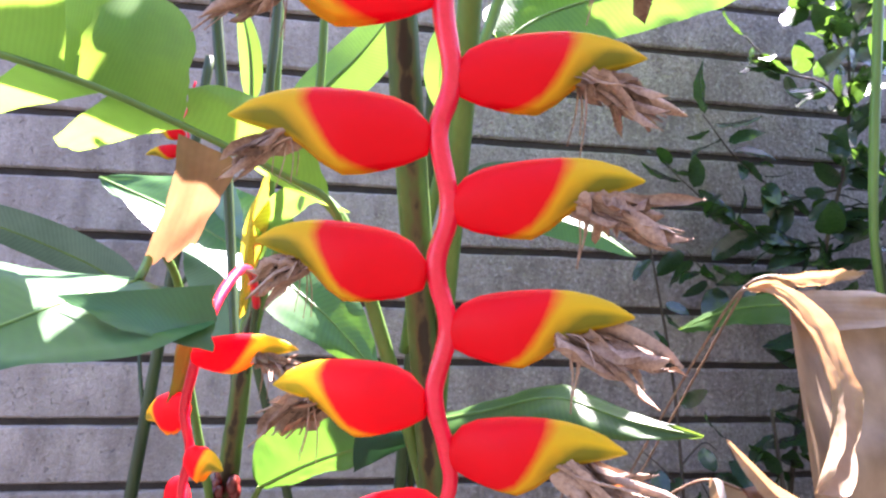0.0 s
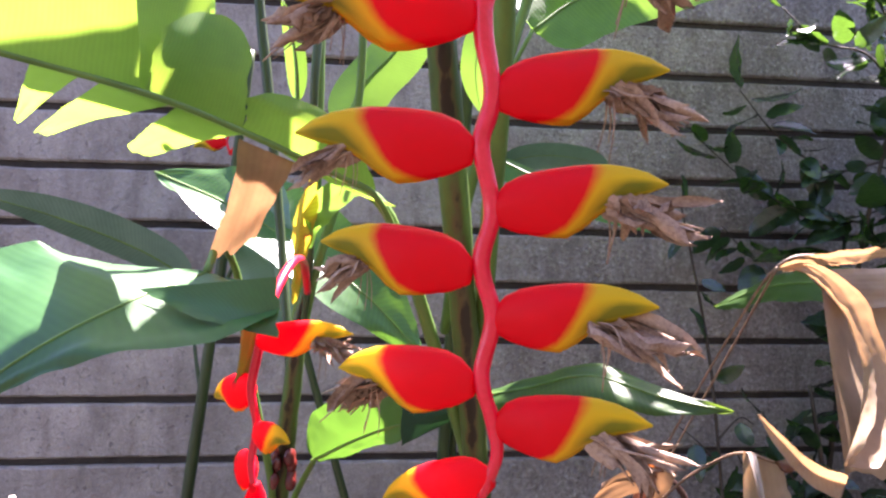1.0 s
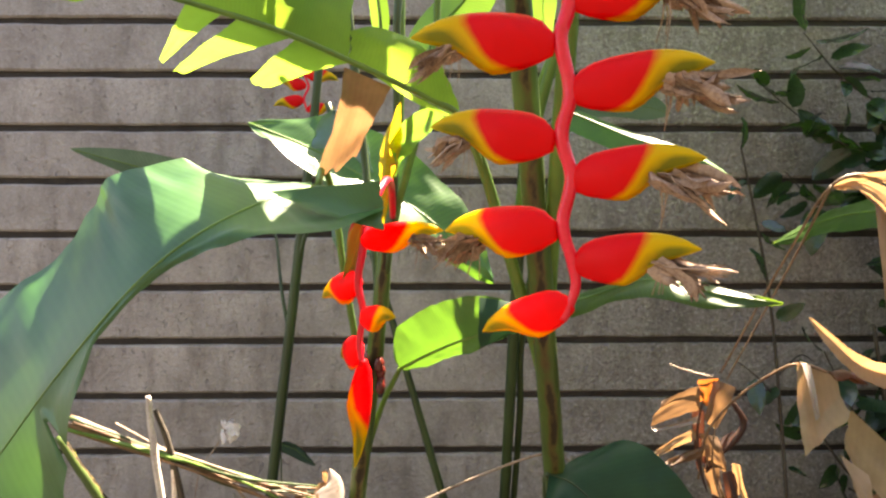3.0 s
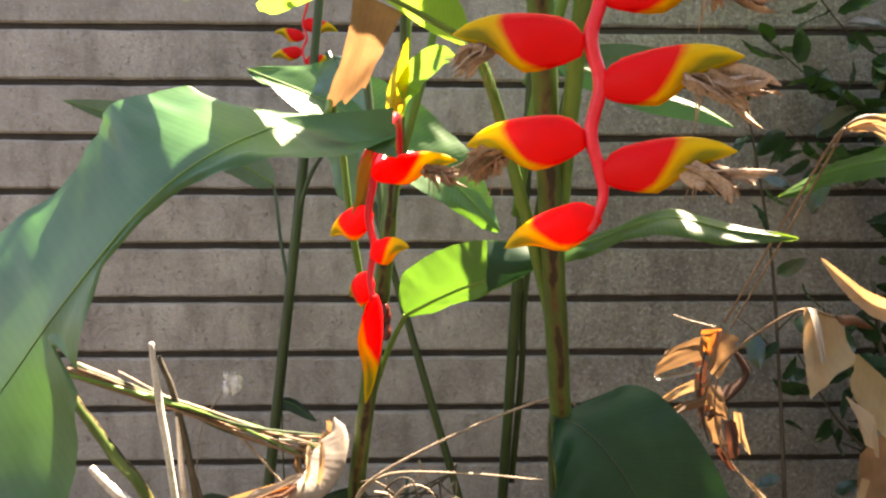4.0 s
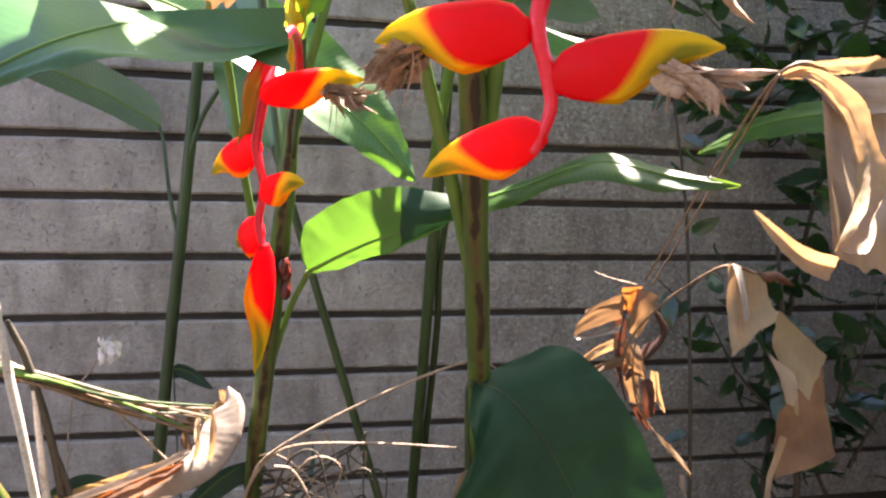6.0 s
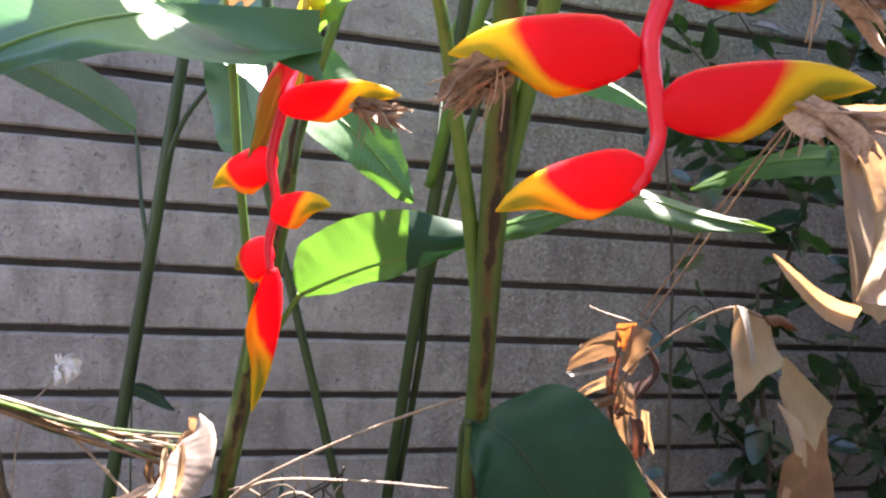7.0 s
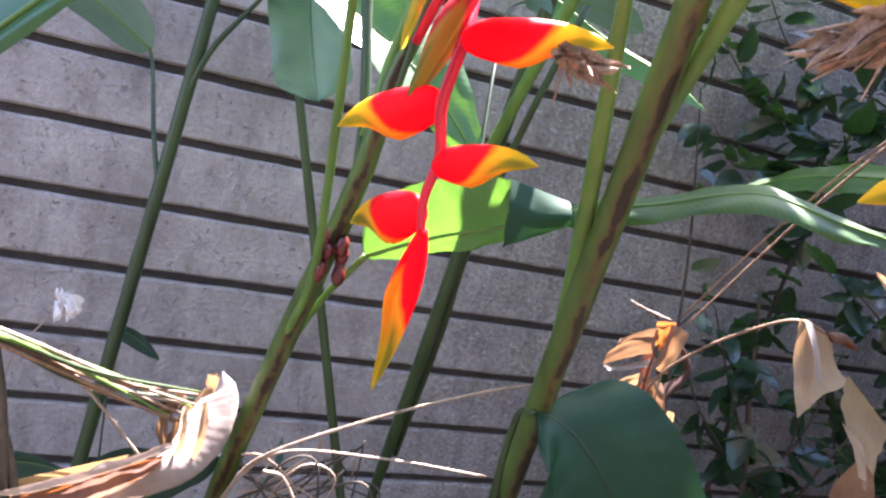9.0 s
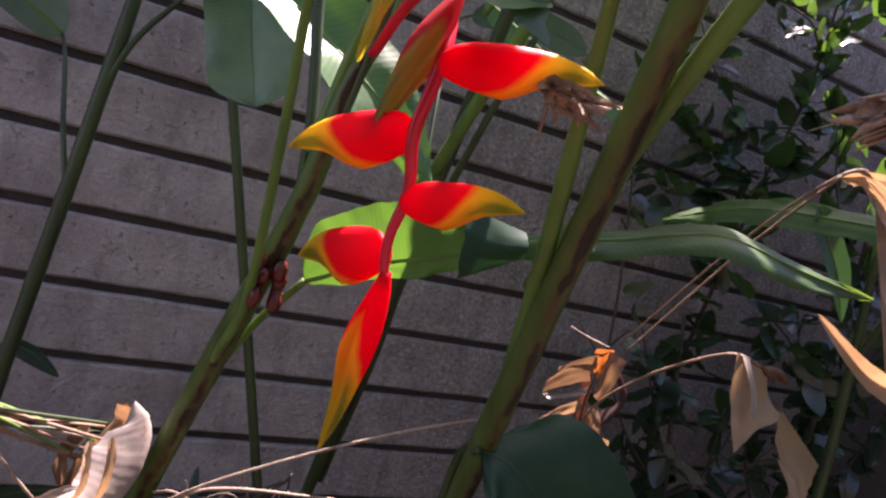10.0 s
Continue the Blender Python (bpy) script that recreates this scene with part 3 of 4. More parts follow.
# ---- the second heliconia ----
second = thing("heliconia_plant", "heliconia with a young drooping red and yellow flower spike", "plant", "heliconias")
leaf(second, "leaf_blade", [(-0.182, 0.42, 1.314), (-0.217, 0.345, 1.294), (-0.268, 0.29, 1.259), (-0.318, 0.27, 1.212), (-0.392, 0.28, 1.130), (-0.452, 0.29, 1.055), (-0.515, 0.28, 0.97)], None, None, 0.125, GREEN_DARK,
     "broad deep green leaf arching down with sunlit patches", rib=0.0016, wide_b=0.17, sides=((0.97, -0.25, 0.0), (0.82, -0.42, -0.40), (0.72, -0.5, -0.48), (0.68, -0.55, -0.48), (0.70, -0.45, -0.5), (0.75, -0.3, -0.6), (0.75, -0.3, -0.6)),
     shape=(0.75, 0.85, 0.66, 0.40, 0.22, 0.10, 0.05, 0.12, 0.38, 0.62, 0.85, 1.0, 1.0), shape_b=(0.45, 0.62, 0.75, 0.85, 0.95, 1.0, 1.05, 1.0, 1.0, 1.0, 1.0, 0.9), cup=0.04, cup_b=(0.05, 0.0, -0.12, -0.26, -0.30, -0.30), ripple=0.010, seed=8, round_base=0.10, point=0.08, tears=((0.705, 0.725, 0.7),), n=110, m=14)
part("leaf_flap", strip((-0.215, 0.345, 1.302), (-0.106, 0.352, 1.313), (-0.165, 0.325, 1.281), (-0.103, 0.338, 1.264), 9, corner=0.0, bulge=0.003, ripple=0.003, ragged=0.02), GREEN_DARK, second, "dark shaded flap at the base of the broad leaf")
part("petiole", tube([(-0.183, 0.827, 0.85), (-0.174, 0.775, 0.93), (-0.166, 0.705, 1.02), (-0.182, 0.616, 1.2), (-0.190, 0.59, 1.30), (-0.192, 0.53, 1.34), (-0.184, 0.47, 1.345), (-0.182, 0.42, 1.314)], (0.006, 0.005, 0.0045, 0.004), 40, 10), PETIOLE, second)
part("pseudostem", tube([(-0.29, 1.25, 0.0), (-0.221, 0.954, 0.6), (-0.176, 0.802, 0.9), (-0.140, 0.690, 1.12), (-0.126, 0.668, 1.24), (-0.112, 0.655, 1.31)], (0.018, 0.0165, 0.015, 0.013, 0.0105, 0.004), 60, 14, 0.1), STEM, second)
for pts in ([(-0.130, 0.70, 1.20), (-0.110, 0.66, 1.291), (-0.091, 0.65, 1.36), (-0.073, 0.65, 1.428), (-0.05, 0.64, 1.55), (-0.046, 0.62, 1.72)], [(-0.140, 0.69, 1.18), (-0.125, 0.67, 1.30), (-0.108, 0.65, 1.38), (-0.100, 0.62, 1.50), (-0.098, 0.60, 1.75)]):
    part("petiole", tube(pts, (0.0065, 0.006, 0.005), 40, 8), PETIOLE, second)
part("sheath", blade([(-0.130, 0.63, 1.27), (-0.124, 0.615, 1.33), (-0.117, 0.60, 1.385), (-0.100, 0.58, 1.44)], (1, -0.2, 0.1), (0.8, -0.5, 0.1), 0.020, cup=0.7, ripple=0.006, seed=12, round_base=0.2, point=0.5, shape=(0.35, 0.4, 0.9, 1.1, 1.0)), YELLOWED, second, "yellow sheath with burnt orange edge")
part("sheath", blade([(-0.112, 0.625, 1.34), (-0.095, 0.605, 1.39), (-0.060, 0.58, 1.415), (-0.035, 0.56, 1.41)], (0.2, -0.4, 0.8), (0.2, -0.3, 0.9), 0.018, cup=0.2, seed=13, round_base=0.4, point=0.5), GREEN_LIGHT, second, "small bright green leaf")
B_LINE = [(-0.114, 0.645, 1.285), (-0.111, 0.58, 1.322), (-0.112, 0.50, 1.326), (-0.120, 0.45, 1.302), (-0.128, 0.418, 1.265), (-0.132, 0.411, 1.240), (-0.137, 0.41, 1.205), (-0.131, 0.41, 1.172), (-0.136, 0.41, 1.140), (-0.132, 0.41, 1.112)]
rachis_b = part("rachis", tube(B_LINE, (0.005, 0.005, 0.0045, 0.004, 0.003), 50, 10, 0.1), RACHIS, second, "crimson flower stalk edged by sunlight")
bract(rachis_b, (-0.133, 0.41, 1.250), (-0.043, 0.368, 1.265), 31, 0.74, 0, BRACT, 1, 0.8)
bract(rachis_b, (-0.134, 0.41, 1.206), (-0.193, 0.50, 1.182), 32, 0.78, 0, BRACT, 1, 0)
bract(rachis_b, (-0.134, 0.41, 1.164), (-0.091, 0.337, 1.179), 33, 0.75, 0, BRACT, 1, 0)
bract(rachis_b, (-0.133, 0.41, 1.130), (-0.169, 0.498, 1.108), 34, 0.92, 0, BRACT, 1, 0)
bract(rachis_b, (-0.132, 0.41, 1.120), (-0.143, 0.421, 0.995), 35, 0.8, 90, BRACT, 2, 0)
bract(rachis_b, (-0.124, 0.425, 1.300), (-0.158, 0.432, 1.196), 36, 1.0, 90, BRACT_OLD, 2, 0)
rnd = random.Random(2)
for k in range(18):
    a = rnd.uniform(0, 6.28)
    bm = bmesh.new()
    bmesh.ops.create_icosphere(bm, subdivisions=2, radius=rnd.uniform(0.006, 0.0105), matrix=Matrix.Translation((-0.150 + 0.012 * math.cos(a), 0.704 + 0.010 * math.sin(a), 1.041 + rnd.uniform(-0.026, 0.024))) @ Matrix.Diagonal((0.8, 0.8, 1.25, 1)))
    part("berry", bm, BERRY, second, "dark red glossy berry")

# twisted leaf that passes behind the first stem
leaf(second, "leaf_blade", [(-0.108, 0.72, 1.043), (-0.041, 0.70, 1.079), (0.033, 0.66, 1.113), (0.085, 0.635, 1.138)], None, None, 0.066, GREEN_MID,
     "bright green leaf, twisted, with the sun shining through", wide_b=0.022, cup=0.0, curl=-0.12, ripple=0.010, seed=5, round_base=0.20, point=0.04,
     sides=((-0.3, -0.30, 0.75), (-0.25, -0.36, 0.75), (-0.15, -0.36, 0.75), (0, -0.3, 0.75)), slant=-0.15, shape=(0.62, 0.92, 1.06, 1.08, 0.98, 0.75, 0.4), n=44, m=14)
# the turn of the same leaf; its shade is put into the darker material
part("leaf_fold", strip((0.012, 0.620, 1.168), (0.086, 0.618, 1.157), (0.010, 0.606, 1.094), (0.084, 0.610, 1.129), 6, corner=0.0, bulge=-0.010, ripple=0.004), GREEN_DEEP, second, "turned-over side of the leaf, shade put into a blackish green")
# same leaf as the bright part, darkened by material to look shaded
leaf(second, "leaf_blade", [(0.085, 0.635, 1.142), (0.130, 0.60, 1.160), (0.165, 0.56, 1.176), (0.215, 0.49, 1.203), (0.275, 0.44, 1.190), (0.336, 0.41, 1.181)], None, None, 0.027, GREEN_SHADED,
     "end of the twisted leaf, shade put into its olive colour, with one sunlit spot", wide_b=0.036, cup=-0.05, curl=-0.25, cup_b=(0.0, 0.15, 0.35, 0.35, 0.0, -0.3), ripple=0.006, seed=5, round_base=0.04, point=0.45,
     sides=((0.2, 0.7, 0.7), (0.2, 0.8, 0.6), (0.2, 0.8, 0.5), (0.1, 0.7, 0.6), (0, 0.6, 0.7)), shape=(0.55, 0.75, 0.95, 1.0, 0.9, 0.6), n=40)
part("petiole", tube([(-0.195, 0.87, 0.80), (-0.145, 0.78, 0.96), (-0.108, 0.72, 1.043)], (0.006, 0.005, 0.004), 20, 8), PETIOLE, second)
# sunlit leaf behind it
leaf(second, "leaf_blade", [(-0.42, 0.965, 1.478), (-0.283, 0.93, 1.420), (-0.150, 0.885, 1.345), (-0.042, 0.845, 1.27), (0.052, 0.82, 1.173)], (0.25, 0.75, 0.6), (0.5, 0.55, 0.5), 0.085, GREEN_MID,
     "green leaf with a sunlit lower half", wide_b=0.070, cup=0.45, cup_b=(0.22, 0.22, 0.22, 0.20, -0.4, -0.6), ripple=0.012, seed=15, round_base=0.35, point=0.35, shape=(0.4, 1, 1.1, 1, 0.8, 0.7))
leaf(second, "leaf_blade", [(-0.250, 0.95, 1.50), (-0.225, 0.93, 1.40), (-0.203, 0.92, 1.302), (-0.180, 0.92, 1.219)], (1, -0.3, 0.2), (1, -0.3, 0.2), 0.058, GREEN_SLATE, "blue-green leaf hanging tip down", wide_b=0.056, cup=0.25, ripple=0.012, seed=16, round_base=0.25, point=0.13, rib=0.002, rib_material=GREEN_SLATE)
# light leaves among the upper stalks
leaf(second, "leaf_blade", [(-0.262, 0.62, 1.595), (-0.280, 0.62, 1.635), (-0.305, 0.62, 1.675), (-0.335, 0.62, 1.74)], (0.8, -0.1, 0.5), (0.8, -0.1, 0.5), 0.052, GREEN_LIGHT, "bright backlit green leaf", cup=0.1, ripple=0.006, seed=19, round_base=0.4, point=0.3, rib=0.0015)
leaf(second, "leaf_blade", [(-0.0724, 0.68, 1.511), (-0.0471, 0.70, 1.576), (0.002, 0.71, 1.636), (0.068, 0.72, 1.735)], (0.6, -0.3, -0.5), (0.6, -0.3, -0.5), 0.045, GREEN_LIGHT, "bright backlit green leaf", cup=0.2, seed=17, round_base=0.3, point=0.4)
leaf(second, "leaf_blade", [(-0.128, 0.62, 1.53), (-0.130, 0.62, 1.57), (-0.136, 0.62, 1.61), (-0.15, 0.62, 1.66)], (1, 0, 0.1), (1, 0, 0.1), 0.014, GREEN_LIGHT, "narrow bright green leaf", cup=0.3, seed=18, round_base=0.4, point=0.5)
for pts, r in (([(-0.140, 0.692, 1.12), (-0.147, 0.705, 1.23), (-0.165, 0.74, 1.37), (-0.188, 0.75, 1.576), (-0.205, 0.75, 1.726), (-0.215, 0.75, 1.9)], 0.008), ([(-0.125, 0.665, 1.20), (-0.110, 0.64, 1.34), (-0.105, 0.60, 1.532), (-0.101, 0.60, 1.615), (-0.095, 0.60, 1.85)], 0.006)):
    part("petiole", tube(pts, (r * 0.6, r * 0.8, r, r * 0.8), 30, 8), STEM_DARK, second)

# ---- heliconias nearer the wall ----
third = thing("heliconia_plant", "slender heliconia close to the wall", "plant", "heliconias")
part("pseudostem", tube([(-0.53, 1.25, 0.0), (-0.461, 1.255, 0.6), (-0.413, 1.26, 1.0), (-0.365, 1.264, 1.4), (-0.32, 1.26, 1.8)], (0.014, 0.013, 0.012, 0.010), 50, 12, 0.1), STEM_DARK, third)
part("petiole", tube([(-0.413, 1.258, 1.02), (-0.44, 1.30, 1.12), (-0.465, 1.36, 1.23), (-0.48, 1.39, 1.27)], (0.005, 0.004, 0.003), 20, 8), STEM_DARK, third)
part("petiole", tube([(-0.395, 1.26, 1.17), (-0.36, 1.25, 1.28), (-0.31, 1.24, 1.36), (-0.24, 1.22, 1.46)], (0.006, 0.005, 0.003), 20, 8), STEM_DARK, third)
leaf(third, "leaf_blade", [(-0.478, 1.39, 1.272), (-0.60, 1.38, 1.345), (-0.78, 1.34, 1.42), (-0.971, 1.309, 1.474)], (0.1, -0.5, 0.7), (0.1, -0.5, 0.7), 0.062, GREEN_BLUE, "dusky blue-green leaf", cup=0.2, seed=22, round_base=0.2, point=0.6)
F3_LINE = [(-0.362, 1.32, 1.76), (-0.374, 1.335, 1.715), (-0.388, 1.35, 1.675), (-0.378, 1.35, 1.64), (-0.390, 1.35, 1.61), (-0.382, 1.35, 1.575)]
rachis_c = part("rachis", tube(F3_LINE, (0.003, 0.0035, 0.003), 24, 8), RACHIS, third)
for k, (b, t) in enumerate((((-0.388, 1.35, 1.675), (-0.300, 1.35, 1.658)), ((-0.385, 1.35, 1.640), (-0.46, 1.35, 1.655)), ((-0.390, 1.35, 1.605), (-0.469, 1.35, 1.593)), ((-0.382, 1.35, 1.58), (-0.310, 1.35, 1.587)))):
    bract(rachis_c, b, t, 50 + k, 1.0, 0, BRACT, 1, 0)
fourth = thing("heliconia_plant", "heliconia stem with thin stalks near the wall", "plant", "heliconias")
part("pseudostem", tube([(0.105, 1.38, 0.0), (0.108, 1.203, 0.5), (0.111, 1.024, 1.0), (0.114, 0.88, 1.4), (0.118, 0.78, 1.7)], (0.013, 0.012, 0.0115, 0.010), 50, 12, 0.1), STEM_DARK, fourth)
part("petiole", tube([(0.13, 1.20, 0.55), (0.135, 1.09, 0.85), (0.13, 1.03, 1.02), (0.15, 0.95, 1.25), (0.19, 0.90, 1.45)], (0.008, 0.007, 0.006), 30, 8), STEM_DARK, fourth)
part("petiole", tube([(0.155, 1.123, 0.0), (0.012, 1.123, 0.5), (-0.102, 1.121, 0.9), (-0.216, 1.12, 1.3), (-0.29, 1.12, 1.55)], (0.009, 0.009, 0.008, 0.007), 40, 10), STEM_DARK, fourth)
part("petiole", tube([(0.10, 0.95, 1.20), (0.111, 0.80, 1.40), (0.15, 0.72, 1.58), (0.20, 0.70, 1.75)], (0.010, 0.010, 0.008), 30, 8), PETIOLE, fourth)
leaf(fourth, "leaf_blade", [(0.24, 1.26, 1.575), (0.34, 1.23, 1.525), (0.42, 1.20, 1.485), (0.53, 1.15, 1.440), (0.603, 1.10, 1.388)], (0.1, 0.6, 0.7), (0.2, 0.6, 0.6), 0.045, GREEN_MID, "long green leaf pointing down", wide_b=0.05, cup=-0.35, seed=24, round_base=0.2, point=0.5)
leaf(fourth, "leaf_blade", [(0.255, 1.35, 1.560), (0.335, 1.36, 1.592), (0.42, 1.36, 1.600), (0.50, 1.35, 1.588), (0.56, 1.34, 1.570)], (0, -0.5, 0.8), (0, -0.5, 0.8), 0.036, GREEN_BLUE, "dusky blue-green leaf before the wall", cup=0.1, seed=26, round_base=0.25, point=0.3, rib=0.0015)
part("petiole", tube([(0.112, 1.00, 1.10), (0.15, 1.15, 1.36), (0.20, 1.29, 1.51), (0.255, 1.35, 1.560)], (0.004, 0.0035, 0.003), 20, 7), STEM_DARK, fourth)
leaf(fourth, "leaf_blade", [(0.24, 0.88, 1.735), (0.33, 0.90, 1.805), (0.48, 0.90, 1.865), (0.62, 0.90, 1.905), (0.80, 0.90, 1.94)], (0.4, -0.3, -0.8), (0.3, -0.3, -0.8), 0.085, GREEN_LIGHT, "bright backlit green leaf", wide_b=0.085, cup=0.15, ripple=0.01, seed=25, round_base=0.15, point=0.4)
part("petiole", tube([(0.115, 0.95, 1.45), (0.16, 0.90, 1.58), (0.24, 0.88, 1.735)], (0.006, 0.005, 0.004), 20, 8), PETIOLE, fourth)
leaf(fourth, "leaf_blade", [(0.10, 0.545, 1.62), (0.090, 0.535, 1.575), (0.088, 0.53, 1.54), (0.094, 0.525, 1.50)], (0.9, -0.3, -0.4), (0.9, -0.3, -0.3), 0.018, GREEN_LIGHT, "small sunlit leaf", cup=0.15, seed=27, round_base=0.3, point=0.5, rib=0.001)
# leaves higher up that throw dappled shade
for k, (pts, side, w, w_b, shape) in enumerate((([(0.085, 0.68, 1.80), (-0.01, 0.61, 1.97), (-0.22, 0.55, 2.05), (-0.60, 0.45, 2.0)], (0.3, 0.9, 0.1), 0.05, 0.085, (0.2, 0.5, 1, 0.8, 0.6, 0.9, 1, 0.8)),
                                                ([(0.05, 0.75, 1.78), (0.11, 0.66, 1.98), (0.20, 0.46, 2.08), (0.30, 0.20, 2.05)], (0.9, 0.4, 0.1), 0.17, 0.115, (0.02, 0.02, 0.04, 0.5, 1, 1, 0.95, 0.85)),
                                                ([(0.20, 1.0, 1.95), (0.42, 1.22, 2.25), (0.60, 1.25, 2.28), (0.80, 1.25, 2.20)], (0.3, 0.9, 0.1), 0.15, 0.16, (0.03, 0.15, 0.6, 1, 1, 1, 0.9, 0.8)),
                                                ([(0.16, 0.80, 1.74), (0.30, 0.86, 2.0), (0.46, 0.90, 2.08), (0.68, 0.93, 2.02)], (0.1, 0.95, 0.1), 0.10, 0.11, (0.02, 0.04, 0.5, 0.9, 1, 1, 1, 0.9)))):
    leaf(fourth, "leaf_blade", pts, side, side, w, GREEN_LIGHT, "high green leaf throwing dappled shade", wide_b=w_b, cup=-0.1, ripple=0.02, seed=60 + k, round_base=0.2, point=0.4, shape=shape, tears=((0.3, 0.33, 1), (0.55, 0.6, 1)) if k != 2 else (), tears_b=((0.4, 0.44, 1), (0.7, 0.72, 1)) if k != 2 else (), n=80)

# ---- low shoot in front ----
low = thing("heliconia_shoot", "young shoot with one broad dark green leaf", "plant")
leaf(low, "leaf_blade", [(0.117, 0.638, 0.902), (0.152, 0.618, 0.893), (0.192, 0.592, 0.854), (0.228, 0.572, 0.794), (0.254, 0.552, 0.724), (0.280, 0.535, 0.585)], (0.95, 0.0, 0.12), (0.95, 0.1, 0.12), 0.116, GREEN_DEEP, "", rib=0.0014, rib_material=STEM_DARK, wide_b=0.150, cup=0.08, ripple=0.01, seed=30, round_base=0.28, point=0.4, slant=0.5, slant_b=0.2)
part("petiole", tube([(0.17, 0.80, 0.0), (0.15, 0.76, 0.5), (0.125, 0.70, 0.84), (0.117, 0.638, 0.902)], (0.008, 0.007, 0.005), 30, 8), STEM_DARK, low)

# ---- leaf to the right, with sun spots ----
side_plant = thing("heliconia_plant", "heliconia with a low green leaf in dappled sun", "plant", "heliconias")
leaf(side_plant, "leaf_blade", [(0.80, 0.62, 1.30), (0.752, 0.85, 1.300), (0.730, 0.98, 1.282), (0.697, 1.09, 1.236)], (0.6, 0.2, 0.7), (0.6, 0.2, 0.7), 0.040, GREEN_SHADED, "green leaf with sun spots, its shade put into the colour", cup=0.15, ripple=0.01, seed=33, round_base=0.3, point=0.4)
part("petiole", tube([(1.10, 0.82, 0.0), (1.00, 0.79, 0.8), (0.90, 0.76, 1.20), (0.846, 0.75, 1.42)], (0.010, 0.009, 0.006), 30, 8), STEM_DARK, side_plant)
part("petiole", tube([(0.90, 0.762, 1.20), (0.846, 0.75, 1.42), (0.857, 0.75, 1.82), (0.86, 0.75, 2.1)], (0.004, 0.008, 0.007), 30, 8), PETIOLE, side_plant)
part("petiole", tube([(0.935, 0.77, 1.05), (0.88, 0.68, 1.24), (0.80, 0.62, 1.30)], (0.006, 0.005, 0.004), 16, 8), STEM_DARK, side_plant)
leaf(side_plant, "leaf_blade", [(0.86, 0.76, 2.06), (0.93, 0.95, 2.22), (0.99, 1.15, 2.27), (1.03, 1.46, 2.18)], (1, 0.1, 0.1), (1, 0.1, 0.1), 0.13, GREEN_LIGHT, "high green leaf throwing dappled shade", cup=-0.1, ripple=0.02, seed=66, round_base=0.2, point=0.4, shape=(0.04, 0.05, 0.1, 0.7, 1, 1, 0.9), tears=((0.35, 0.37, 1), (0.6, 0.64, 1)), tears_b=((0.25, 0.27, 1), (0.5, 0.54, 1), (0.74, 0.76, 1)), n=80)
leaf(side_plant, "leaf_blade", [(0.76, 0.80, 1.32), (0.79, 0.79, 1.27), (0.82, 0.77, 1.21), (0.84, 0.75, 1.13)], (0.8, 0, 0.5), (0.8, 0, 0.5), 0.03, GREEN_DARK, "blue-green hanging leaf", cup=0.2, seed=34, round_base=0.3, point=0.5)

# ---- dry leaves at the right ----
def dry_blade(parent, name, pts, a, b, w, material=None, **kw):
    return part(name, blade(pts, a, b, w, **{"crumple": 0.004, **kw}), material or DRY, parent)


BIG_LINE = [(0.508, 0.60, 1.323), (0.545, 0.585, 1.322), (0.570, 0.555, 1.274), (0.567, 0.52, 1.209), (0.540, 0.49, 1.157), (0.497, 0.46, 1.107)]
big_dry = thing("dry_leaf", "large curled tan dead leaf hanging from stalks", "dead leaf")
dry_blade(big_dry, "blade", BIG_LINE, None, None, 0.030, DRY_PALE, wide_b=0.030, cup=0.30, curl=0.55, ripple=0.006, crumple=0.0025, pleat=0.002, seed=71, round_base=0.3, point=0.06, n=70, m=12,
          sides=((0.1, -0.1, 0.9), (0.4, 0.1, 0.9), (0.9, 0.3, 0.4), (0.9, 0.45, 0.1), (0.9, 0.5, -0.2), (0.8, 0.5, -0.4)), shape=(0.15, 0.35, 0.7, 0.9, 1.0, 1.05, 1.0, 0.9))
part("blade", strip((0.560, 0.585, 1.318), (0.505, 0.470, 1.098), (0.78, 0.585, 1.290), (0.69, 0.510, 1.075), 72, corner=0.10, bulge=-0.020, ripple=0.020, ragged=0.06, fold=0.009, n=40, m=30), DRY_PALE, big_dry, "tan pleated inner side of the dead leaf")
part("blade", strip((0.540, 0.590, 1.322), (0.575, 0.560, 1.270), (0.72, 0.600, 1.322), (0.76, 0.590, 1.280), 75, corner=0.10, bulge=0.012, ripple=0.010, ragged=0.08, fold=0.004), DRY_PALE, big_dry)
dry_blade(big_dry, "blade", [(0.432, 0.52, 1.150), (0.447, 0.49, 1.122), (0.463, 0.465, 1.100), (0.490, 0.45, 1.091)], (0.4, -0.2, 0.8), (0.2, -0.3, 0.8), 0.017, DRY_PALE, cup=0.7, ripple=0.003, crumple=0.002, seed=72, point=0.05, round_base=0.1, shape=(0.15, 0.5, 0.75, 1.0, 1.2))
dry_blade(big_dry, "blade", [(0.512, 0.60, 1.327), (0.57, 0.60, 1.338), (0.63, 0.60, 1.345), (0.69, 0.60, 1.351)], (0, -0.3, 0.8), (0, -0.4, 0.8), 0.012, DRY_PALE, cup=0.5, seed=73, ripple=0.005)
part("stalk", tube([(0.69, 0.62, 1.35), (0.60, 0.61, 1.342), (0.514, 0.60, 1.330), (0.514, 0.72, 1.220), (0.480, 0.87, 1.000)], (0.003, 0.0028, 0.002, 0.002), 40, 6), STALK_BROWN, big_dry)
part("stalk", tube([(0.510, 0.60, 1.326), (0.520, 0.72, 1.205), (0.487, 0.86, 0.99)], (0.002, 0.002, 0.0016), 30, 6), STALK_BROWN, big_dry)

